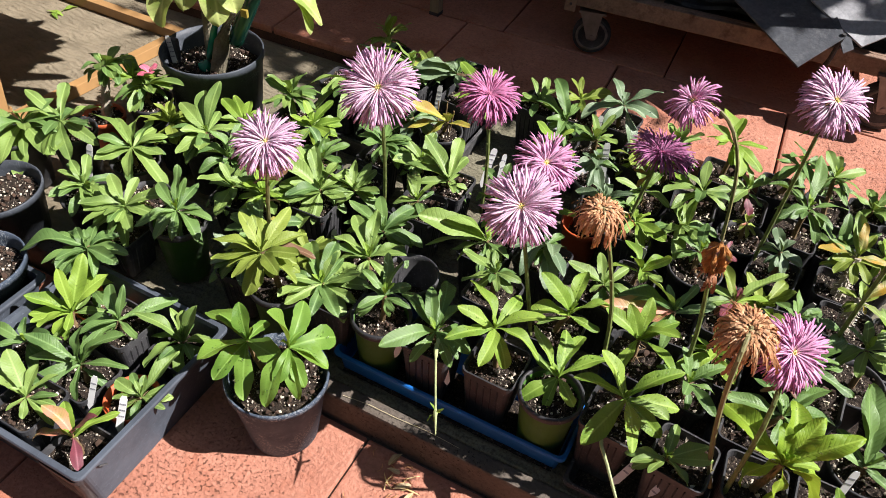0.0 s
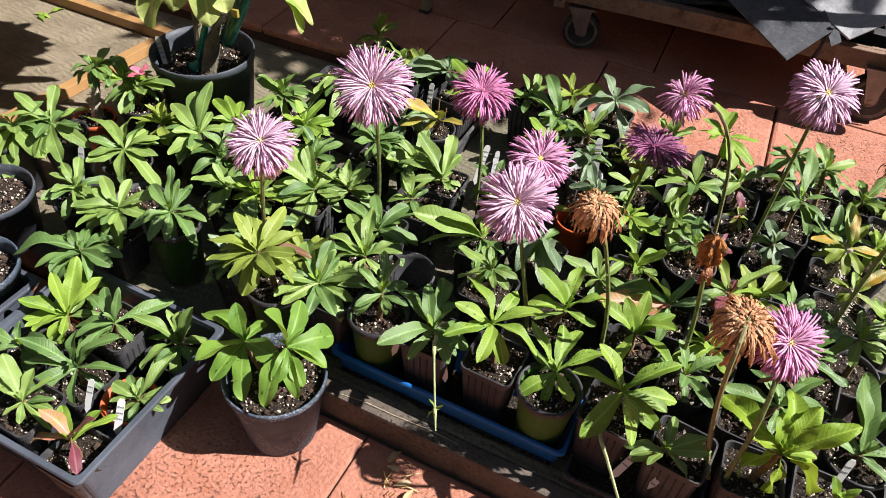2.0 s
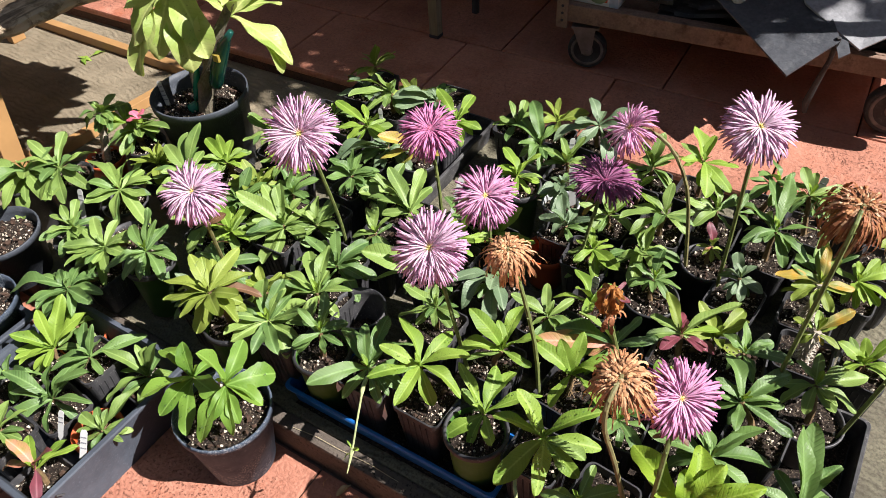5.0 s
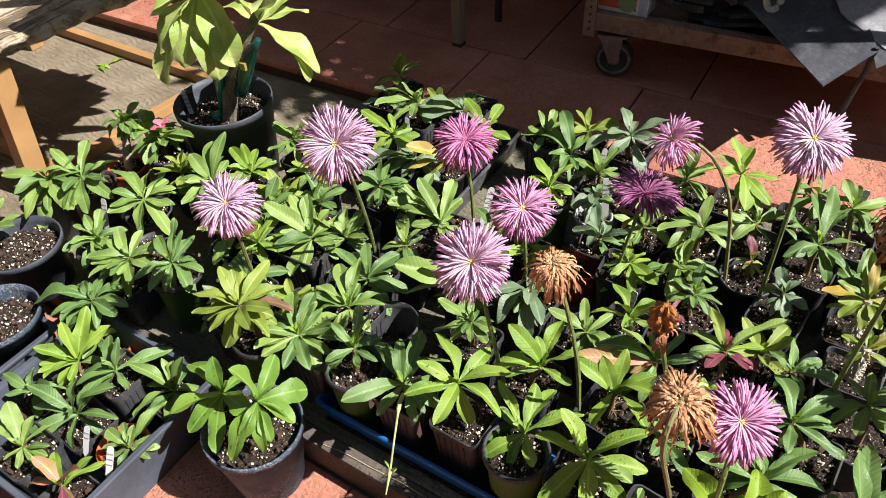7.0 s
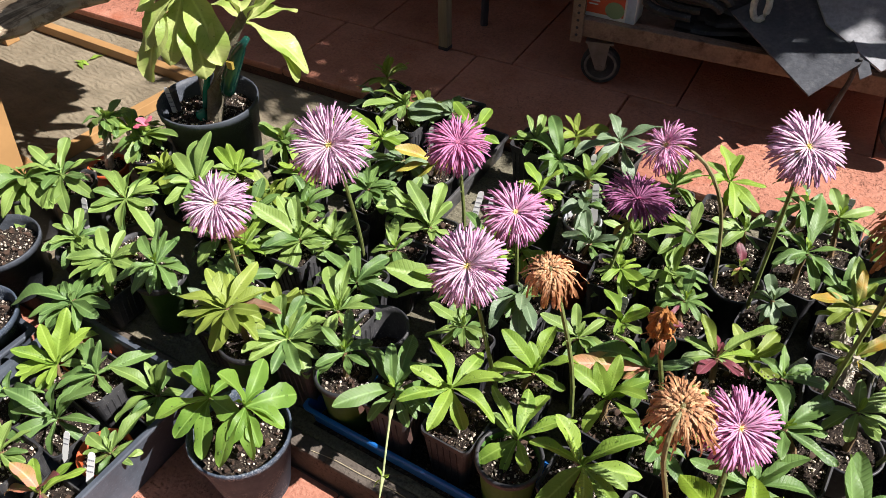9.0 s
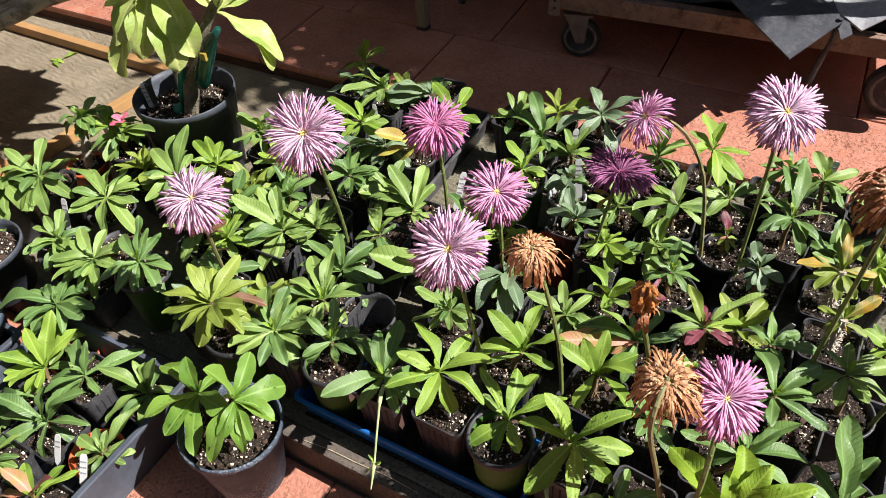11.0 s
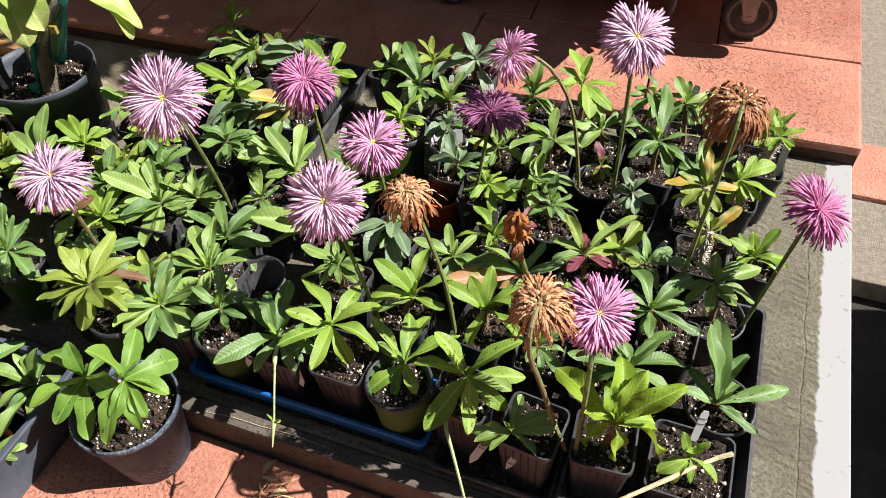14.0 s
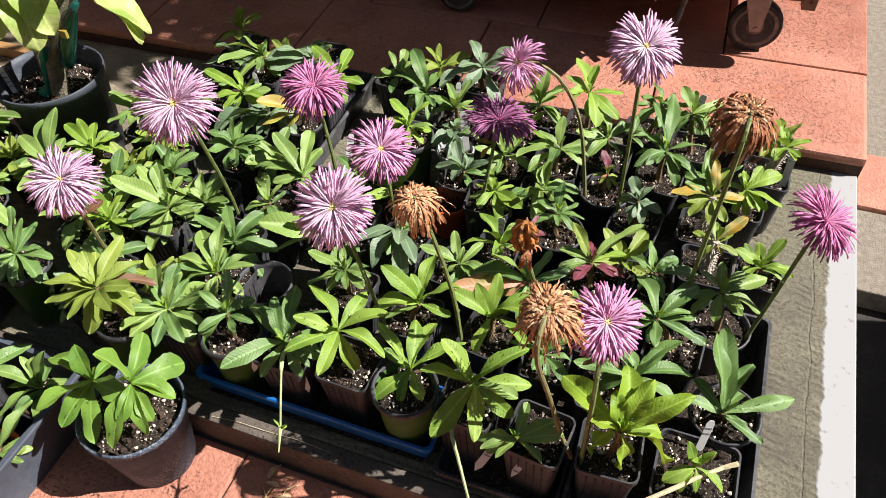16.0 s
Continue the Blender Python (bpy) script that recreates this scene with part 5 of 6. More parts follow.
bloom("spider_flower", (-0.112, 1.246, 0.418), (0.08, 0.12, 1.0), [(-0.138, 1.205, 0.18), (-0.135, 1.212, 0.22), (-0.115, 1.242, 0.39)], "deep", 0.0649, 360, 92, 0.22, 18, "dark purple spider flower facing the sky", leafy=(("yellowed", 4, 0.5, 0.9), ("green", 4, 0.1, 0.5)))
bloom("spider_flower", (0.177, 0.802, 0.484), (0.45, -0.50, 0.75), [(0.190, 0.735, 0.18), (0.188, 0.740, 0.40), (0.180, 0.79, 0.465)], "pink", 0.0525, 300, 104, 0.18, 19, SPIDER, leafy=(("brown", 3, 0.4, 0.8),))
bloom("spider_flower", (0.452, 1.130, 0.447), (0.55, -0.05, 0.80), [(0.408, 1.085, 0.16), (0.425, 1.10, 0.27), (0.446, 1.124, 0.42)], "rose", 0.0592, 360, 100, 0.25, 20, "pink spider flower leaning over the tray edge")
bloom("dried_flower", (-0.137, 0.905, 0.522), (0.10, -0.25, 0.95), [(-0.060, 0.890, 0.18), (-0.072, 0.892, 0.34), (-0.125, 0.903, 0.50)], "dry", 0.045, 330, 150, 1.1, 21, "withered tan flower head with drooping petals", 0.0022, bare=True, curl=0.6)
bloom("dried_flower", (0.110, 0.745, 0.552), (0.0, -0.30, 0.95), [(0.173, 0.755, 0.18), (0.150, 0.750, 0.25), (0.126, 0.735, 0.38), (0.110, 0.697, 0.50), (0.108, 0.708, 0.545)], "dry", 0.049, 430, 150, 1.0, 22, "large withered tan flower head nodding on a stem", 0.0022, DRY_STEM, bare=True, curl=0.6)
bud = bloom("dried_flower", (0.044, 0.878, 0.505), (0.05, -0.10, 1.0), [(0.075, 0.930, 0.18), (0.066, 0.920, 0.34), (0.046, 0.880, 0.48)], "rust", 0.022, 24, 165, 0.9, 23, "shrivelled orange brown flower bud", 0.0030, bare=True, curl=0.9)
bm, r = bmesh.new(), random.Random(77)
bmesh.ops.create_icosphere(bm, subdivisions=4, radius=1.0)
for v in bm.verts:  # crumpled folds running up the husk
    a = math.atan2(v.co.y, v.co.x)
    crease = 1 + 0.24 * math.sin(7 * a + 2.5 * v.co.z) + 0.14 * math.sin(13 * a - 4 * v.co.z + 1) + r.uniform(-0.03, 0.03)
    v.co = Vector((0.0165 * v.co.x * crease, 0.0165 * v.co.y * crease, 0.027 * v.co.z * (1 + 0.12 * math.sin(5 * a))))
part("husk", bm, bud, Matrix.Translation((-0.033, -0.054, 0.352)), "crumpled orange husk", plain("orange_husk", (0.42, 0.165, 0.03), 0.7, scale=70.0, vary=0.75, relief=0.6))
for az, el, size in ((10, 5, 0.032), (-40, 25, 0.026), (200, 30, 0.024), (-90, 40, 0.02), (60, 40, 0.026), (-60, -70, 0.022), (-150, -75, 0.022)):
    part("petal", LEAVES["purple"][az % 7], bud, leaf_pose(Vector((-0.033, -0.054, 0.370 if el > 0 else 0.335)), az, el - 30 if el > 0 else el, 1.0 * size, 50, 0.9), "dark magenta withered petal")
bloom("dried_flower", (0.300, 1.136, 0.618), (0.10, -0.25, 0.95), [(0.285, 1.06, 0.18), (0.290, 1.08, 0.35), (0.297, 1.088, 0.56), (0.299, 1.10, 0.615)], "rust", 0.056, 430, 150, 1.0, 24, "rusty brown withered flower head on a stem", 0.0023, bare=True, curl=0.6)


# ---- the large potted shrub ----
def big_pot(name, kind, base, label):
    mesh, height, shape, half, words = KINDS[kind]
    root = thing(name, base, label, "plant", "large pots")
    part("pot", mesh, root, None, words)
    top = Matrix.Translation((0, 0, height - (0.05 if kind == "huge" else 0.03)))
    part("soil", SOILS[kind][0], root, top)
    tagged(part("perlite", PERLITES[kind][0], root, top), kind="stuff")
    tagged(part("mulch", BARKS[kind], root, top), kind="stuff")
    return root, height


shrub, h = big_pot("potted_shrub", "huge", (-1.215, 1.225, 0.076), "shrub with long pale green leaves in a big black pot")
bm = bmesh.new()
tube(bm, [(0.02, -0.01, 0.18), (0.045, -0.008, 0.27), (0.080, 0.0, 0.36), (0.13, 0.03, 0.444), (0.19, 0.04, 0.53)], [0.021, 0.019, 0.016, 0.012, 0.008], 12)
tube(bm, [(-0.02, 0.012, 0.18), (-0.012, 0.014, 0.32), (0.02, 0.001, 0.524)], [0.013, 0.012, 0.009], 10)
for k in range(60):
    s = rnd.random()
    p = Vector((0.025, -0.008, 0.20)).lerp(Vector((0.11, 0.02, 0.42)), s)
    a = rnd.uniform(0, 6.28)
    tube(bm, [p + Vector((0.012 * math.cos(a), 0.012 * math.sin(a), 0)), p + Vector((0.024 * math.cos(a), 0.024 * math.sin(a), 0.004))], [0.003, 0.0006], 4)
part("trunk", bm, shrub, material=TRUNK, label="grey brown mottled trunk")
bm = tube(bmesh.new(), [(-0.016, -0.022, 0.185), (-0.012, -0.020, 0.192), (-0.008, -0.018, 0.20), (0.004, -0.016, 0.22), (0.018, -0.014, 0.26), (0.03, -0.012, 0.30), (0.040, -0.01, 0.325)], [0.016, 0.018, 0.012, 0.008, 0.010, 0.008, 0.004], 10)
part("tape", bm, shrub, None, "glossy green plastic tie", GREEN_TAPE, True)
bm = tube(bmesh.new(), [(0.086, -0.012, 0.278), (0.090, -0.012, 0.284), (0.095, -0.011, 0.294), (0.118, -0.011, 0.34), (0.142, -0.010, 0.385), (0.160, -0.01, 0.412), (0.178, -0.01, 0.432), (0.196, -0.01, 0.452)], [0.010, 0.015, 0.018, 0.019, 0.019, 0.016, 0.009, 0.007], 20)
part("bottle", bm, shrub, None, "green plastic bottle wired to the trunk", BOTTLE, True)
for cx, cy, cz, leaves in (
        (0.126, 0.059, 0.444, [(9, -25, 16.6), (8, -35, 16.2), (66, 0, 12.4), (-13, 36, 16.7), (-44, 42, 17.5), (-174, 20, 8.8), (70, 25, 12.0)]),
        (0.02, 0.001, 0.524, [(-98, -50, 20.7), (-104, -35, 15.5), (-40, -45, 18.6), (-22, -45, 17.4), (-109, -5, 11.2), (-73, -40, 16.1), (-34, 39, 17.4), (-3, 15, 14.8)])):
    for az, el, length in leaves:
        part("leaf", rnd.choice(LEAVES["pale"]), shrub, leaf_pose(Vector((cx, cy, cz)), az, el, 0.0108 * length, rnd.uniform(-20, 20)))
part("sticker", box(bmesh.new(), (0.139, -0.035, 0.374), (0.156, -0.0275, 0.392), 0.001), shrub, material=LEAF["yellow"], label="small yellow sticker on the bottle")
part("branch", tube(bmesh.new(), [(-0.01, 0.01, 0.45), (0.0, 0.0, 0.62), (0.01, 0.0, 0.78)], [0.012, 0.011, 0.009], 9), shrub, material=STEM)
for k in range(16):
    part("leaf", rnd.choice(LEAVES["pale"]), shrub, leaf_pose(Vector((0.005, 0.0, 0.66 + 0.008 * k)), 137.5 * k, 30 - 4 * (k % 9), rnd.uniform(0.15, 0.21), rnd.uniform(-20, 20)))
part("branch", tube(bmesh.new(), [(0.01, 0.0, 0.76), (0.02, 0.08, 0.82), (0.03, 0.17, 0.86)], [0.010, 0.009, 0.008], 9), shrub, material=TRUNK)
for k in range(26):
    part("leaf", rnd.choice(LEAVES["pale"]), shrub, leaf_pose(Vector((0.03, 0.17, 0.85 + 0.004 * k)), 137.5 * k, 34 - 3 * (k % 9), rnd.uniform(0.17, 0.23), rnd.uniform(-20, 20)))
part("pot_tab", box(bmesh.new(), (-0.112, -0.035, 0.175), (-0.085, -0.02, 0.245), 0.003), shrub, material=BLACK, label="black plastic strip in the pot")

big, h = big_pot("potted_plant", "large", (-1.340, 0.662, 0.077), "small rosette in a large black pot of gritty soil")
for az, el, length in ((-150, 25, 8), (-60, 20, 8), (20, 30, 8), (100, 40, 8), (170, 30, 9), (-100, 10, 7), (60, 15, 7)):
    part("leaf", rnd.choice(LEAVES["green"]), big, leaf_pose(Vector((-0.045, -0.02, 0.16)), az, el, 0.01 * length, rnd.uniform(-20, 20)))
low, h = big_pot("potted_plant", "gallon", (-1.215, 0.505, 0.010), "round black pot with bark soil and a small seedling")
for az, el, length in ((-150, 45, 5), (-20, 50, 5), (100, 60, 6)):
    part("leaf", rnd.choice(LEAVES["bright"]), low, leaf_pose(Vector((-0.04, 0.0, 0.15)), az, el, 0.01 * length))

# empty pots between the plants
for kind, x, y, z, words in (("tall_round", -0.457, 0.885, 0.084, "empty round black pot among the seedlings"), ("orange", -0.225, 1.262, 0.080, "empty orange pot among the seedlings")):
    e = thing("flower_pot", (x, y, z), words, "pot", "empty pots")
    part("pot_wall", KINDS[kind][0], e)
    part("soil", SOILS[kind][0], e, Matrix.Translation((0, 0, 0.06)) @ Matrix.Diagonal((0.84, 0.84, 1, 1)))

# Dark sheets laid in the trays to stand for shade between the pots.
for x0, y0, x1, y1, z in ((-0.505, 0.708, -0.070, 0.815, 0.085), (0.195, 0.708, 0.445, 1.168, 0.085), (-0.028, 0.708, 0.153, 0.978, 0.085)):
    r, bm = random.Random(int(900 * (x1 - x0))), bmesh.new()
    bmesh.ops.create_grid(bm, x_segments=40, y_segments=30, size=0.5, matrix=Matrix.Translation(((x0 + x1) / 2, (y0 + y1) / 2, z)) @ Matrix.Diagonal((x1 - x0, y1 - y0, 1, 1)))
    for v in bm.verts:
        v.co.z += r.uniform(-0.0015, 0.0015)
    thing("spilt_soil", (0, 0, 0), "thin dark soil sheet added to stand for shade in a tray", "soil", kind="stuff", data=bm, material=SOIL)

# a broken stalk hanging over the blue tray, and a dry stick
bent = thing("hanging_stalk", (-0.315, 0.716, 0.266), "pale bare stalk leaning out over the kerb", "stalk")
part("stalk", tube(bmesh.new(), [(-0.006, 0.020, 0.000), (0, 0, 0.0), (0.005, -0.010, 0.0), (0.009, -0.018, -0.001), (0.032, -0.062, -0.003), (0.054, -0.103, -0.005), (0.057, -0.109, -0.005), (0.060, -0.115, -0.004), (0.068, -0.130, -0.002), (0.077, -0.147, 0.001)], [0.0034, 0.0040, 0.0038, 0.0021, 0.0018, 0.0018, 0.0040, 0.0030, 0.0018, 0.0010], 8), bent, material=PALE_STALK)
for az, el in ((20, 50), (150, 30), (-70, 10), (250, -20), (80, -40)):
    part("curled_leaf", LEAVES["bright"][az % 7], bent, leaf_pose(Vector((0.057, -0.109, -0.005)), az, el, 0.019, 40, 0.7))
bent2 = thing("hanging_stalk", (-0.006, 0.692, 0.246), "thin green stalk leaning out over the kerb", "stalk")
part("stalk", tube(bmesh.new(), [(-0.010, 0.022, 0.004), (0, 0, 0), (0.018, -0.026, 0.0), (0.038, -0.056, -0.003), (0.062, -0.092, -0.006)], [0.004, 0.0032, 0.0028, 0.0025, 0.002], 7), bent2, material=PALE_STALK)
stick = thing("dry_stick", (0, 0, 0), "pale dry stick lying across the pots", "stick")
bm = tube(bmesh.new(), [(0.417, 0.814, 0.212), (0.398, 0.802, 0.211), (0.360, 0.771, 0.208), (0.335, 0.748, 0.205), (0.281, 0.702, 0.198), (0.255, 0.680, 0.194)], [0.0044, 0.0036, 0.0034, 0.0040, 0.0034, 0.0030], 8)
tube(bm, [(0.396, 0.800, 0.211), (0.404, 0.803, 0.214), (0.414, 0.809, 0.218)], [0.0034, 0.0030, 0.0022], 6)
part("stick_body", bm, stick, material=STICK)


# ---- plant labels ----
def label_tag(place, height=0.085, width=0.016, lean=(10, 0), turn=0, lines=3):
    root = thing("plant_label", Matrix.Translation(place) @ pose(0, 0, 0, lean[0], lean[1], turn), "white plastic plant label with faded pencil writing", "label", "plant labels")
    bm = bmesh.new()
    w = width / 2
    outline = [(-w, height), (-w * 0.6, height + 0.006), (w * 0.6, height + 0.006), (w, height), (w, 0.012), (0, 0), (-w, 0.012)]
    front = [bm.verts.new((x, -0.0005, z)) for x, z in outline]
    back = [bm.verts.new((x, 0.0005, z)) for x, z in outline]
    bm.faces.new(front)
    bm.faces.new(back[::-1])
    for k in range(len(outline)):
        bm.faces.new((front[k], back[k], back[(k + 1) % 7], front[(k + 1) % 7]))
    part("label_blade", bm, root, material=WHITE)
    if lines:
        bm = bmesh.new()
        for k in range(lines):
            z = height - 0.012 - 0.012 * k
            for x0, x1 in ((-0.8, -0.2), (-0.1, 0.35), (0.45, 0.8)):
                box(bm, (x0 * w, -0.0011, z), (x1 * w, -0.0006, z + 0.0028))
        part("writing", bm, root, material=INK)
    return root


for x, y, z, hgt, lx, ly, tz in (
        (0.362, 0.838, 0.165, 0.070, -15, 8, 15), (-0.845, 0.405, 0.09, 0.07, -20, 14, 20), (-0.765, 0.395, 0.09, 0.07, -25, 12, 25), (-0.305, 1.520, 0.15, 0.12, -6, 6, 25),
        (-0.235, 1.415, 0.16, 0.12, -6, -4, 25), (-0.405, 0.735, 0.16, 0.08, -10, 12, 10), (-0.295, 0.735, 0.15, 0.075, -12, -12, 10), (-0.655, 0.895, 0.14, 0.08, -10, 6, 20),
        (-0.085, 1.160, 0.15, 0.09, -8, 5, 0), (0.03, 1.43, 0.16, 0.12, -5, 3, 10), (0.225, 1.62, 0.15, 0.14, -5, 8, 10), (-0.49, 1.290, 0.14, 0.10, -12, 14, 30),
        (-0.455, 1.300, 0.14, 0.09, -12, 8, 30), (-0.78, 1.425, 0.15, 0.11, -6, -4, 20), (-0.70, 1.44, 0.15, 0.11, -6, 5, 20), (-1.245, 0.815, 0.16, 0.09, -10, 10, 20),
        (-1.40, 1.10, 0.17, 0.10, -8, -12, 20), (0.03, 0.695, 0.15, 0.07, -30, 35, 10), (0.09, 0.700, 0.16, 0.06, -30, 35, 10),
        (0.215, 1.18, 0.16, 0.10, 0, 20, 0), (0.44, 1.48, 0.14, 0.16, -4, 0, 10), (-1.05, 0.53, 0.10, 0.07, -20, 20, 30), (0.19, 0.875, 0.16, 0.09, -10, 14, 0), (-1.305, 1.185, 0.25, 0.075, -6, -8, 25), (-0.415, 1.275, 0.16, 0.09, -8, -14, 40)):
    label_tag((x, y, z), hgt, rnd.choice((0.011, 0.013, 0.015)), (lx, ly), tz, rnd.choice((2, 3, 4)))


# ---- the cart at the back ----
def wheel(parent, x, y, z, r, width, turn):
    m = Matrix.Translation((x, y, z)) @ Matrix.Rotation(radians(turn), 4, "Z") @ Matrix.Rotation(radians(90), 4, "X")
    bm = bmesh.new()
    n = 36
    prof = [(r * 0.84, -width * 0.42), (r * 0.94, -width * 0.5), (r * 0.985, -width * 0.36), (r, 0.0), (r * 0.985, width * 0.36), (r * 0.94, width * 0.5), (r * 0.84, width * 0.42)]
    loft(bm, [circle(q, s, n) for q, s in prof])
    w = part("wheel", bm, parent, m, material=RUBBER, smooth=True)
    hub = bmesh.new()
    for s in (-1, 1):
        loft(hub, [circle(r * 0.845, s * width * 0.40, n), circle(r * 0.80, s * width * 0.49, n), circle(r * 0.74, s * width * 0.49, n), circle(r * 0.68, s * width * 0.40, n), circle(r * 0.32, s * width * 0.42, n), circle(r * 0.24, s * width * 0.55, n), circle(r * 0.10, s * width * 0.56, n)])
    part("hub", hub, w, material=WHEEL_GREY, smooth=True)
    fork = bmesh.new()
    t = Matrix.Translation((x, y, z)) @ Matrix.Rotation(radians(turn), 4, "Z")
    for s in (-1, 1):
        y0 = s * width * 0.68
        ring = [(-0.013, y0, -0.008), (0.013, y0, -0.008), (0.020, y0, r * 1.25), (-0.046, y0, r * 1.25)]
        a = [fork.verts.new(Vector(p)) for p in ring]
        b = [fork.verts.new(Vector(p) + Vector((0, 0.003 * s, 0))) for p in ring]
        fork.faces.new(a)
        fork.faces.new(b[::-1])
        for k in range(4):
            fork.faces.new((a[k], b[k], b[(k + 1) % 4], a[(k + 1) % 4]))
    box(fork, (-0.05, -width * 0.8, r * 1.24), (0.03, width * 0.8, r * 1.24 + 0.006))
    tube(fork, [(0, -width * 0.85, 0), (0, width * 0.85, 0)], 0.007, 8)
    part("caster_fork", fork, parent, t, material=STEEL, label="steel caster fork")


CX = Matrix.Translation((-0.575, 2.055, 0)) @ pose(0, 0, 0, 0, 0, 5.5) @ Matrix.Translation((0.575, -2.065, 0))
cart = thing("utility_cart", CX, "old low utility cart in worn pinkish paint with casters", "cart")
bm = box(bmesh.new(), (-0.575, 2.055, 0.280), (0.445, 2.075, 0.332), 0.003)
box(bm, (-0.575, 2.075, 0.326), (0.445, 2.090, 0.332))
part("front_rail", bm, cart, material=CART)
bm = box(bmesh.new(), (-0.575, 2.080, 0.286), (0.445, 2.70, 0.300))
part("deck", bm, cart, material=CART)
part("back_rail", box(bmesh.new(), (-0.575, 2.70, 0.280), (0.445, 2.72, 0.332), 0.003), cart, material=CART)
for x, s in ((-0.575, 1), (0.445, -1)):
    part("side_rail", box(bmesh.new(), (x - 0.004, 2.055, 0.2805), (x + 0.004, 2.72, 0.3315), 0.002), cart, material=CART)
    for y in (2.048, 2.715):
        post = bmesh.new()
        box(post, (x - 0.012, y, 0.262), (x + 0.022, y + 0.005, 0.92), 0.001)
        box(post, (x - 0.012, y, 0.262), (x - 0.008, y + 0.03, 0.92), 0.001)
        p = part("corner_post", post, cart, material=CART)
        holes = bmesh.new()
        for k in range(6):
            tube(holes, [(x + 0.006, y - 0.0012, 0.285 + 0.022 * k), (x + 0.006, y + 0.001, 0.285 + 0.022 * k)], 0.0042, 8)
        part("perforation", holes, p, material=TABLE_METAL)
part("upper_shelf", box(bmesh.new(), (-0.575, 2.055, 0.90), (0.445, 2.72, 0.93), 0.003), cart, material=CART)
wheel(cart, -0.495, 2.085, 0.190, 0.058, 0.030, 10)
wheel(cart, 0.335, 2.062, 0.201, 0.071, 0.034, 3)
wheel(cart, -0.487, 2.64, 0.190, 0.058, 0.030, -15)
wheel(cart, 0.335, 2.64, 0.212, 0.082, 0.036, 3)
wheel(cart, -0.08, 2.68, 0.190, 0.058, 0.030, 20)

# folded black liner on the deck
liner = thing("folded_liner", CX, "crumpled folds of black rubber pond liner on the cart", "liner")
for k in range(9):
    r = random.Random(k + 50)
    bm = bmesh.new()
    y0, z0 = 2.10 + 0.028 * (k % 3), 0.308 + 0.010 * k
    x0, x1 = -0.34 + 0.015 * k + r.uniform(0, 0.05), 0.40 - r.uniform(0, 0.15)
    rows = []
    for i in range(15):
        s = i / 14
        x = x0 + (x1 - x0) * s
        wob = 0.010 * math.sin(7 * s + 2 * k) + 0.006 * math.sin(17 * s + k)
        rows.append([(x, y0 - 0.01, z0 + wob), (x, y0, z0 + 0.007 + wob), (x, y0 + 0.30, z0 + 0.007 + wob), (x, y0 + 0.30, z0 + wob)])
    loft(bm, rows)
    part("fold", bm, liner, material=RUBBER)
bm = bmesh.new()
for k in range(3):
    tube(bm, [(-0.30 + 0.02 * k + 0.1 * math.cos(a / 3) , 2.10 + 0.01 * k, 0.40 + 0.02 * k + 0.03 * math.sin(a / 3)) for a in range(16)], 0.012, 8)
part("roll", bm, liner, material=RUBBER)


def sheet(name, corners, thick, material, label):
    a = [Vector(p) for p in corners]
    n_ = (a[1] - a[0]).cross(a[2] - a[0]).normalized()
    if n_.z < 0:
        n_ = -n_
    bm = bmesh.new()
    lower, upper = [bm.verts.new(p) for p in a], [bm.verts.new(p + thick * n_) for p in a]
    bm.faces.new(lower)
    bm.faces.new(upper[::-1])
    for k in range(len(a)):
        bm.faces.new((lower[k], upper[k], upper[(k + 1) % len(a)], lower[(k + 1) % len(a)]))
    return thing(name, (0, 0, 0), label, "sheet", "dark sheets", data=bm, material=material)


sheet("dark_sheet", [(0.079, 1.900, 0.352), (0.160, 2.030, 0.400), (0.00, 2.28, 0.50), (-0.175, 2.10, 0.418)], 0.005, SLATE, "dark grey roofing sheet jutting over the cart rail")
sheet("dark_sheet", [(0.205, 2.035, 0.385), (0.052, 2.100, 0.440), (-0.08, 2.30, 0.53), (0.20, 2.50, 0.62), (0.37, 2.18, 0.47)], 0.005, SUNLIT_SHEET, "grey roofing sheet leaning on the cart load, lightened as if sunlit")
sheet("dark_sheet", [(0.170, 2.000, 0.372), (0.190, 2.018, 0.382), (0.02, 2.36, 0.53), (0.00, 2.34, 0.52)], 0.004, SLATE, "narrow strip of dark roofing sheet")
logp = thing("cut_log", (0.40, 2.10, 0.335), "short brown log end lying on the cart", "log")
part("log_body", tube(bmesh.new(), [(-0.09, -0.01, 0.045), (0.02, 0.0, 0.046), (0.10, 0.01, 0.045)], [0.036, 0.040, 0.034], 14), logp, material=timber("bark", (0.14, 0.08, 0.04), (0.36, 0.23, 0.14), "X"))
cord = thing("white_cord", (0, 0, 0), "knotted loop of white cord hanging over the load", "cord")
loop = [(-0.105 + 0.018 * math.cos(a), 2.085, 0.462 + 0.040 * math.sin(a)) for a in [k * 0.45 for k in range(15)]]
part("cord_loop", tube(bmesh.new(), loop, 0.0085, 8), cord, material=CORD)
part("cord_tail", tube(bmesh.new(), [(-0.105, 2.085, 0.50), (0.02, 2.15, 0.53), (0.10, 2.20, 0.535), (0.15, 2.22, 0.55)], 0.006, 7), cord, material=CORD)
cable = thing("black_strap", (0, 0, 0), "thin black strap hanging down from the cart", "strap")
part("strap_body", tube(bmesh.new(), [(0.155, 2.03, 0.41), (0.150, 2.035, 0.34), (0.138, 2.045, 0.27), (0.130, 2.05, 0.21), (0.134, 2.05, 0.18)], [0.006, 0.006, 0.008, 0.010, 0.006], 8), cable, material=RUBBER)

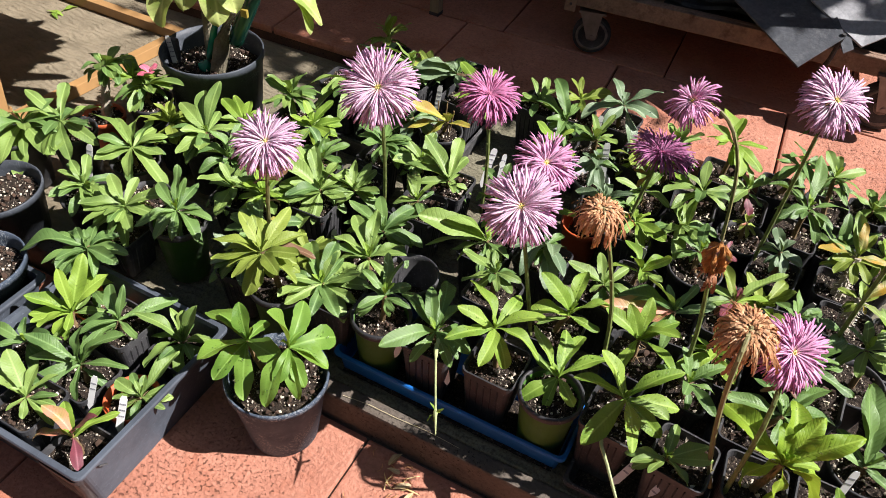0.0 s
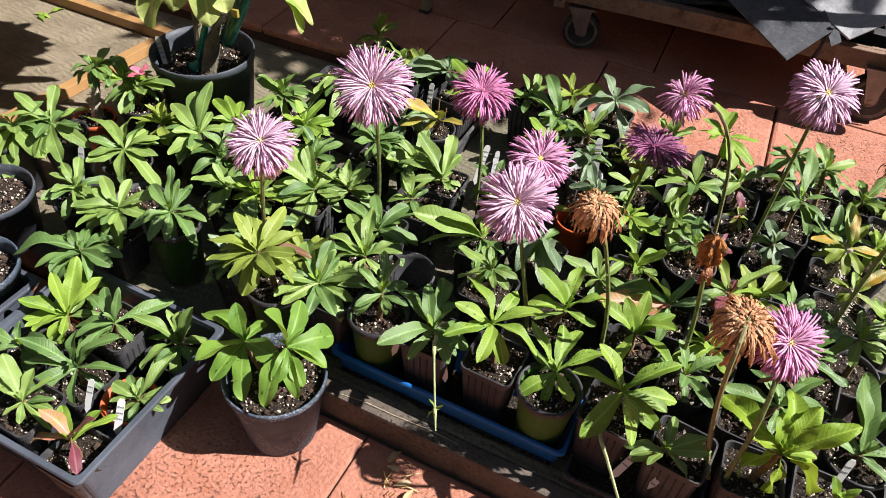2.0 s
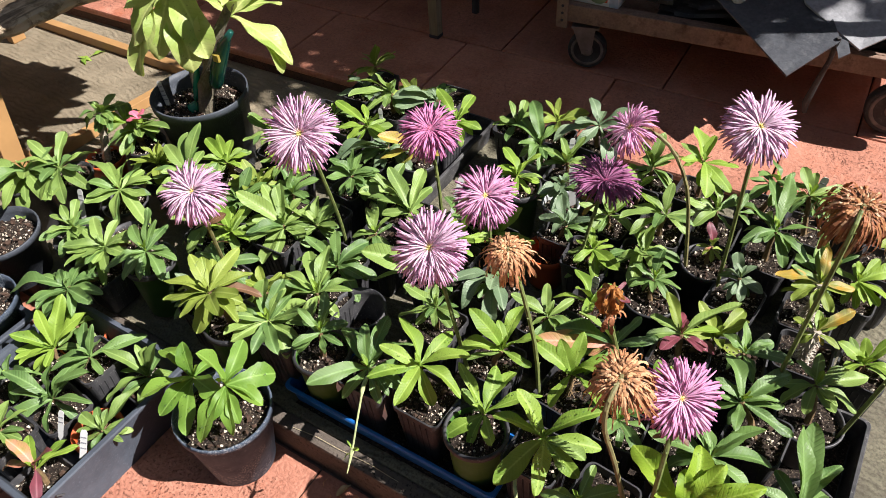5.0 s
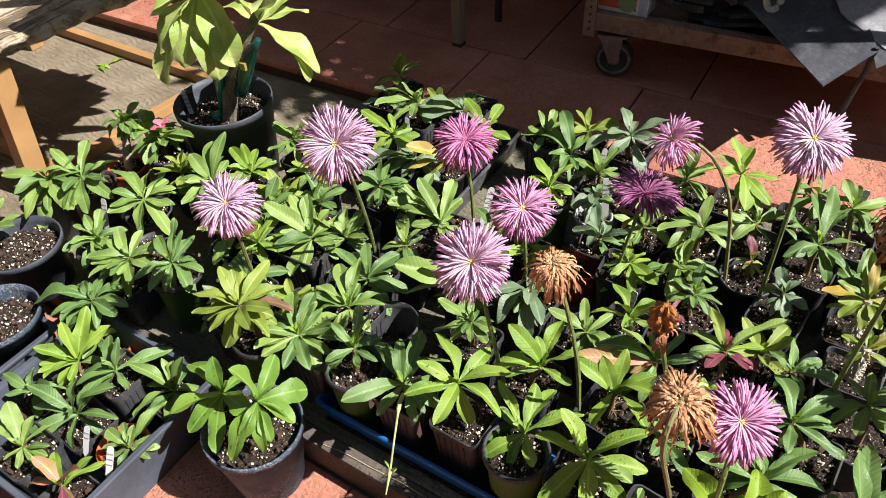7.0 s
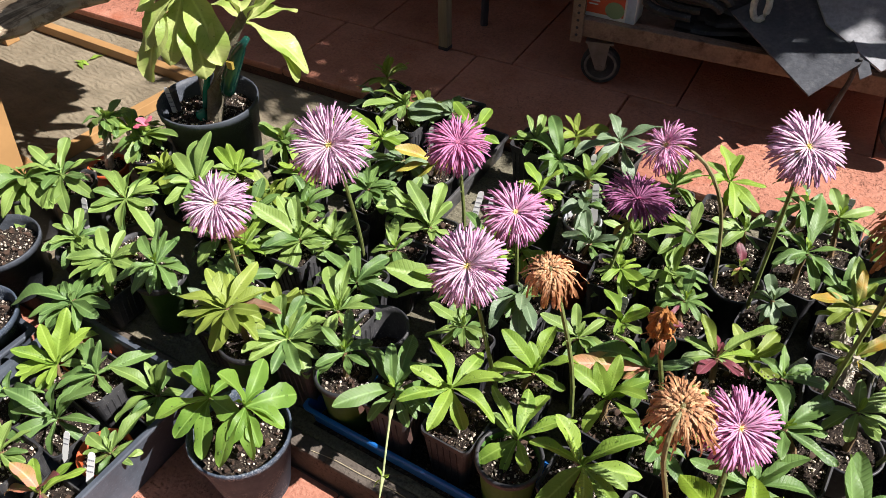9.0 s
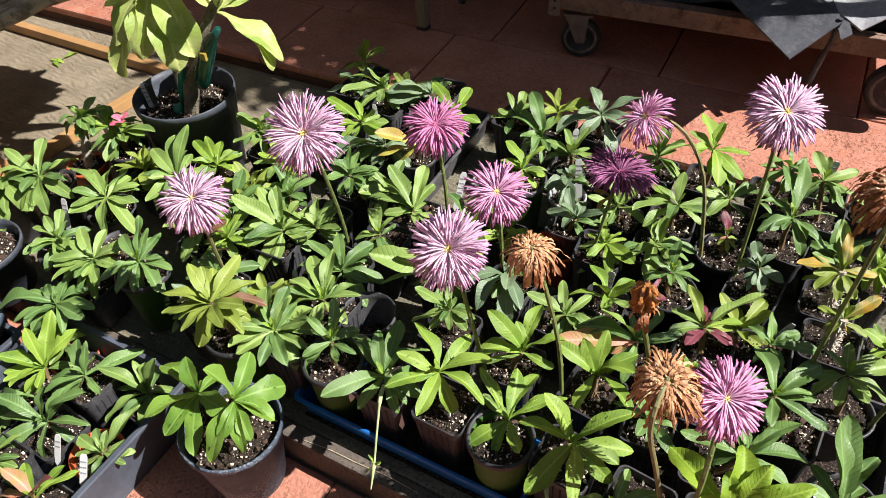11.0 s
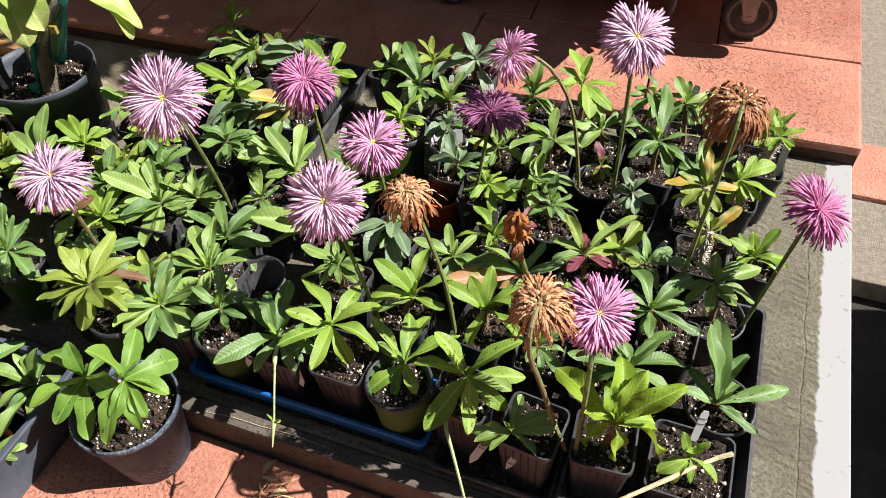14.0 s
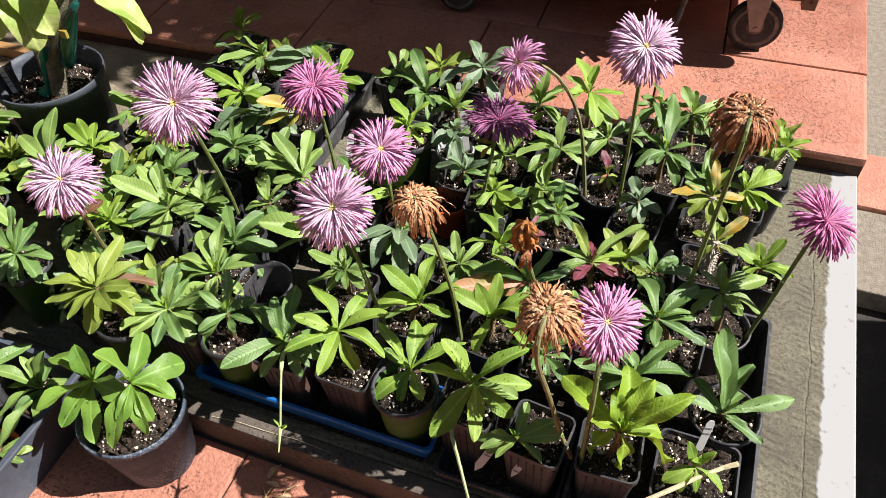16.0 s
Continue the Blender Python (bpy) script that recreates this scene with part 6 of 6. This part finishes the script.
# a carton of garden spray
RED = plain("carton_red", (0.62, 0.10, 0.045), 0.45, scale=10.0, vary=0.15, relief=0.02)
carton = thing("carton", pose(-0.562, 2.075, 0.3325, 0, 0, 2), "red and white garden spray carton standing on the cart", "carton")
part("carton_body", box(bmesh.new(), (0.0, 0.0, 0.0), (0.145, 0.07, 0.20), 0.002), carton, material=WHITE)
part("red_panel", box(bmesh.new(), (0.002, -0.0012, 0.012), (0.112, -0.0002, 0.110)), carton, material=RED)
bm = bmesh.new()
loft(bm, [[(0.085 + 0.028 * math.cos(a), y, 0.030 + 0.024 * math.sin(a)) for a in [k * 6.2832 / 20 for k in range(20)]] for y in (-0.0012, -0.0024)])
part("picture", bm, carton, material=LEAF["grey"])
part("side_stripe", box(bmesh.new(), (0.118, -0.0014, 0.002), (0.143, -0.0003, 0.19)), carton, material=plain("pale_blue_print", (0.45, 0.52, 0.66), 0.5))
text = bpy.data.curves.new("lettering", "FONT")
text.body, text.size, text.extrude, text.align_x = "FUNGICIDE", 0.021, 0.0003, "CENTER"
text.materials.append(WHITE)
letters = new("lettering", text)
letters.parent = carton
letters.matrix_basis = pose(0.057, -0.0018, 0.082, 90, 0, 0)
bm = bmesh.new()
for z, x1 in ((0.066, 0.085), (0.056, 0.07), (0.046, 0.05), (0.036, 0.045)):
    box(bm, (0.008, -0.0022, z), (x1 - 0.01, -0.0013, z + 0.004))
part("small_print", bm, carton, material=WHITE)

# ---- tables ----
far = thing("work_table", (0, 0, 0), "work table with grey wooden legs in the shade", "table")
for x, y in ((-1.005, 2.03), (-2.3, 2.03), (-2.3, 2.65)):
    part("leg", box(bmesh.new(), (x - 0.016, y - 0.016, 0.136), (x + 0.016, y + 0.016, 0.80), 0.002), far, material=TABLE_LEG)
    part("foot", box(bmesh.new(), (x - 0.017, y - 0.017, 0.130), (x + 0.017, y + 0.017, 0.142), 0.002), far, material=TABLE_METAL, label="dark rubber foot")
part("tabletop", box(bmesh.new(), (-2.38, 1.98, 0.80), (-0.96, 2.74, 0.83), 0.004), far, material=TABLE_LEG)
chair = thing("stool", (0, 0, 0), "dark steel stool leg in the shade", "stool")
for x, y in ((-0.975, 2.235), (-0.70, 2.50), (-0.975, 2.50)):
    part("leg", tube(bmesh.new(), [(x, y, 0.13), (x + 0.01, y + 0.01, 0.60)], 0.013, 10), chair, material=TABLE_METAL)
part("seat", box(bmesh.new(), (-1.0, 2.22, 0.60), (-0.66, 2.55, 0.63), 0.01), chair, material=TABLE_METAL)

bench = thing("plank_bench", (0, 0, 0), "rough plank bench on a tan painted frame", "bench")


def beam(a, b, w, d, name="frame_bar"):
    a, b = Vector(a), Vector(b)
    x = (b - a).normalized()
    side = x.cross(Vector((0, 0, 1))).normalized() if abs(x.z) < 0.9 else Vector((1, 0, 0))
    up = side.cross(x).normalized()
    m = Matrix((x, side, up)).transposed().to_4x4()
    bm = box(bmesh.new(), (0, -w / 2, -d / 2), ((b - a).length, w / 2, d / 2), 0.002)
    return part(name, bm, bench, Matrix.Translation(a) @ m, material=TAN)


beam((-1.645, 0.878, 0.076), (-1.662, 0.920, 0.445), 0.044, 0.056, "leg")
beam((-1.668, 0.95, 0.092), (-1.628, 1.46, 0.092), 0.030, 0.032)
beam((-2.45, 1.515, 0.092), (-1.61, 1.520, 0.092), 0.030, 0.032)
beam((-2.45, 0.955, 0.092), (-1.70, 0.955, 0.092), 0.030, 0.032)
beam((-2.40, 1.40, 0.076), (-2.40, 1.40, 0.445), 0.034, 0.050, "leg")
beam((-2.40, 0.20, 0.076), (-2.40, 0.20, 0.445), 0.034, 0.050, "leg")
for x0, x1, y1, s in ((-1.86, -1.60, 1.43, 1), (-2.14, -1.868, 1.40, 2), (-2.45, -2.148, 1.42, 3)):
    r, bm = random.Random(s), bmesh.new()
    rows, e = [], 0.0
    for i in range(60):
        y = 0.1 + (y1 - 0.1) * i / 59
        e = 0.7 * e + r.uniform(-0.010, 0.010)
        e1 = x1 + e + (0.006 * math.sin(7 * y) + 0.135 * (y - 1.30) if s == 1 else 0)
        z = 0.480 + r.uniform(-0.003, 0.003)
        rows.append([(x0, y, 0.445), (e1 - 0.012, y, 0.445), (e1, y, 0.458 + r.uniform(-0.003, 0.003)), (e1 - 0.006, y, z - 0.006), (e1 - 0.025, y, z), (x0 + 0.01, y, 0.481), (x0, y, 0.475)])
    loft(bm, rows)
    part("plank", bm, bench, material=LOG, label="bleached rough plank")

# fallen bits on the floor
for k in range(22):
    x, y = rnd.gauss(-0.33, 0.05), min(0.645, rnd.gauss(0.58, 0.05))
    a = rnd.uniform(0, 6.28)
    thing("dry_petal", pose(x, y, 0.003, rnd.uniform(-10, 10), rnd.uniform(-10, 10), math.degrees(a)), "pale dry scrap of petal on the floor", "debris", "floor debris",
          data=tube(bmesh.new(), [(0, 0, 0), (0.006, 0.002, 0.003), (0.013, 0.0, 0.001), (0.019, -0.005, 0.002)], [0.0005, 0.0012, 0.0011, 0.0003], 4), material=PETALS["dry"])
straw = thing("straw", (0, 0, 0), "long pale straw lying along the kerb", "straw", "floor debris")
part("straw_body", tube(bmesh.new(), [(-0.475, 0.664, 0.0785), (-0.42, 0.670, 0.080), (-0.367, 0.671, 0.0785), (-0.30, 0.675, 0.079), (-0.232, 0.673, 0.0785)], [0.0004, 0.0006, 0.0006, 0.0006, 0.0003], 5), straw, material=STICK)
thing("fallen_leaf", leaf_pose(Vector((-0.335, 0.650, 0.006)), -110, 4, 0.034, 10, 1.4), "crisp straw yellow leaf on the floor", "leaf", "floor debris", data=LEAVES["straw"][4])
for x, y, az in ((-0.305, 0.600, 60), (-0.318, 0.580, 150), (-0.300, 0.586, 20), (-0.328, 0.572, 100)):
    thing("fallen_petal", pose(x, y, 0.003, 0, 0, az), "withered pink petal on the floor", "debris", "floor debris",
          data=tube(bmesh.new(), [(0, 0, 0), (0.010, 0.002, 0.004), (0.022, 0.0, 0.002), (0.034, -0.004, 0.001)], [0.0008, 0.0014, 0.0014, 0.0006], 4), material=PETALS["pink"])
for k in range(3):
    leaf = thing("fallen_leaf", leaf_pose(Vector((-0.345 + 0.03 * k, 0.61 - 0.03 * k, 0.006)), 40 * k, 8, 0.028 + 0.006 * k), "small dry straw coloured leaf on the floor", "leaf", "floor debris", data=LEAVES["straw"][k])
for x, y, az in ((-2.09, 1.42, 10), (-2.05, 1.44, 80), (-2.02, 1.40, 150), (-2.17, 1.52, 30)):
    thing("fallen_leaf", leaf_pose(Vector((x, y, 0.079)), az, 4, 0.06), "yellow green fallen leaf on the slab", "leaf", "floor debris", data=LEAVES["lime"][2])
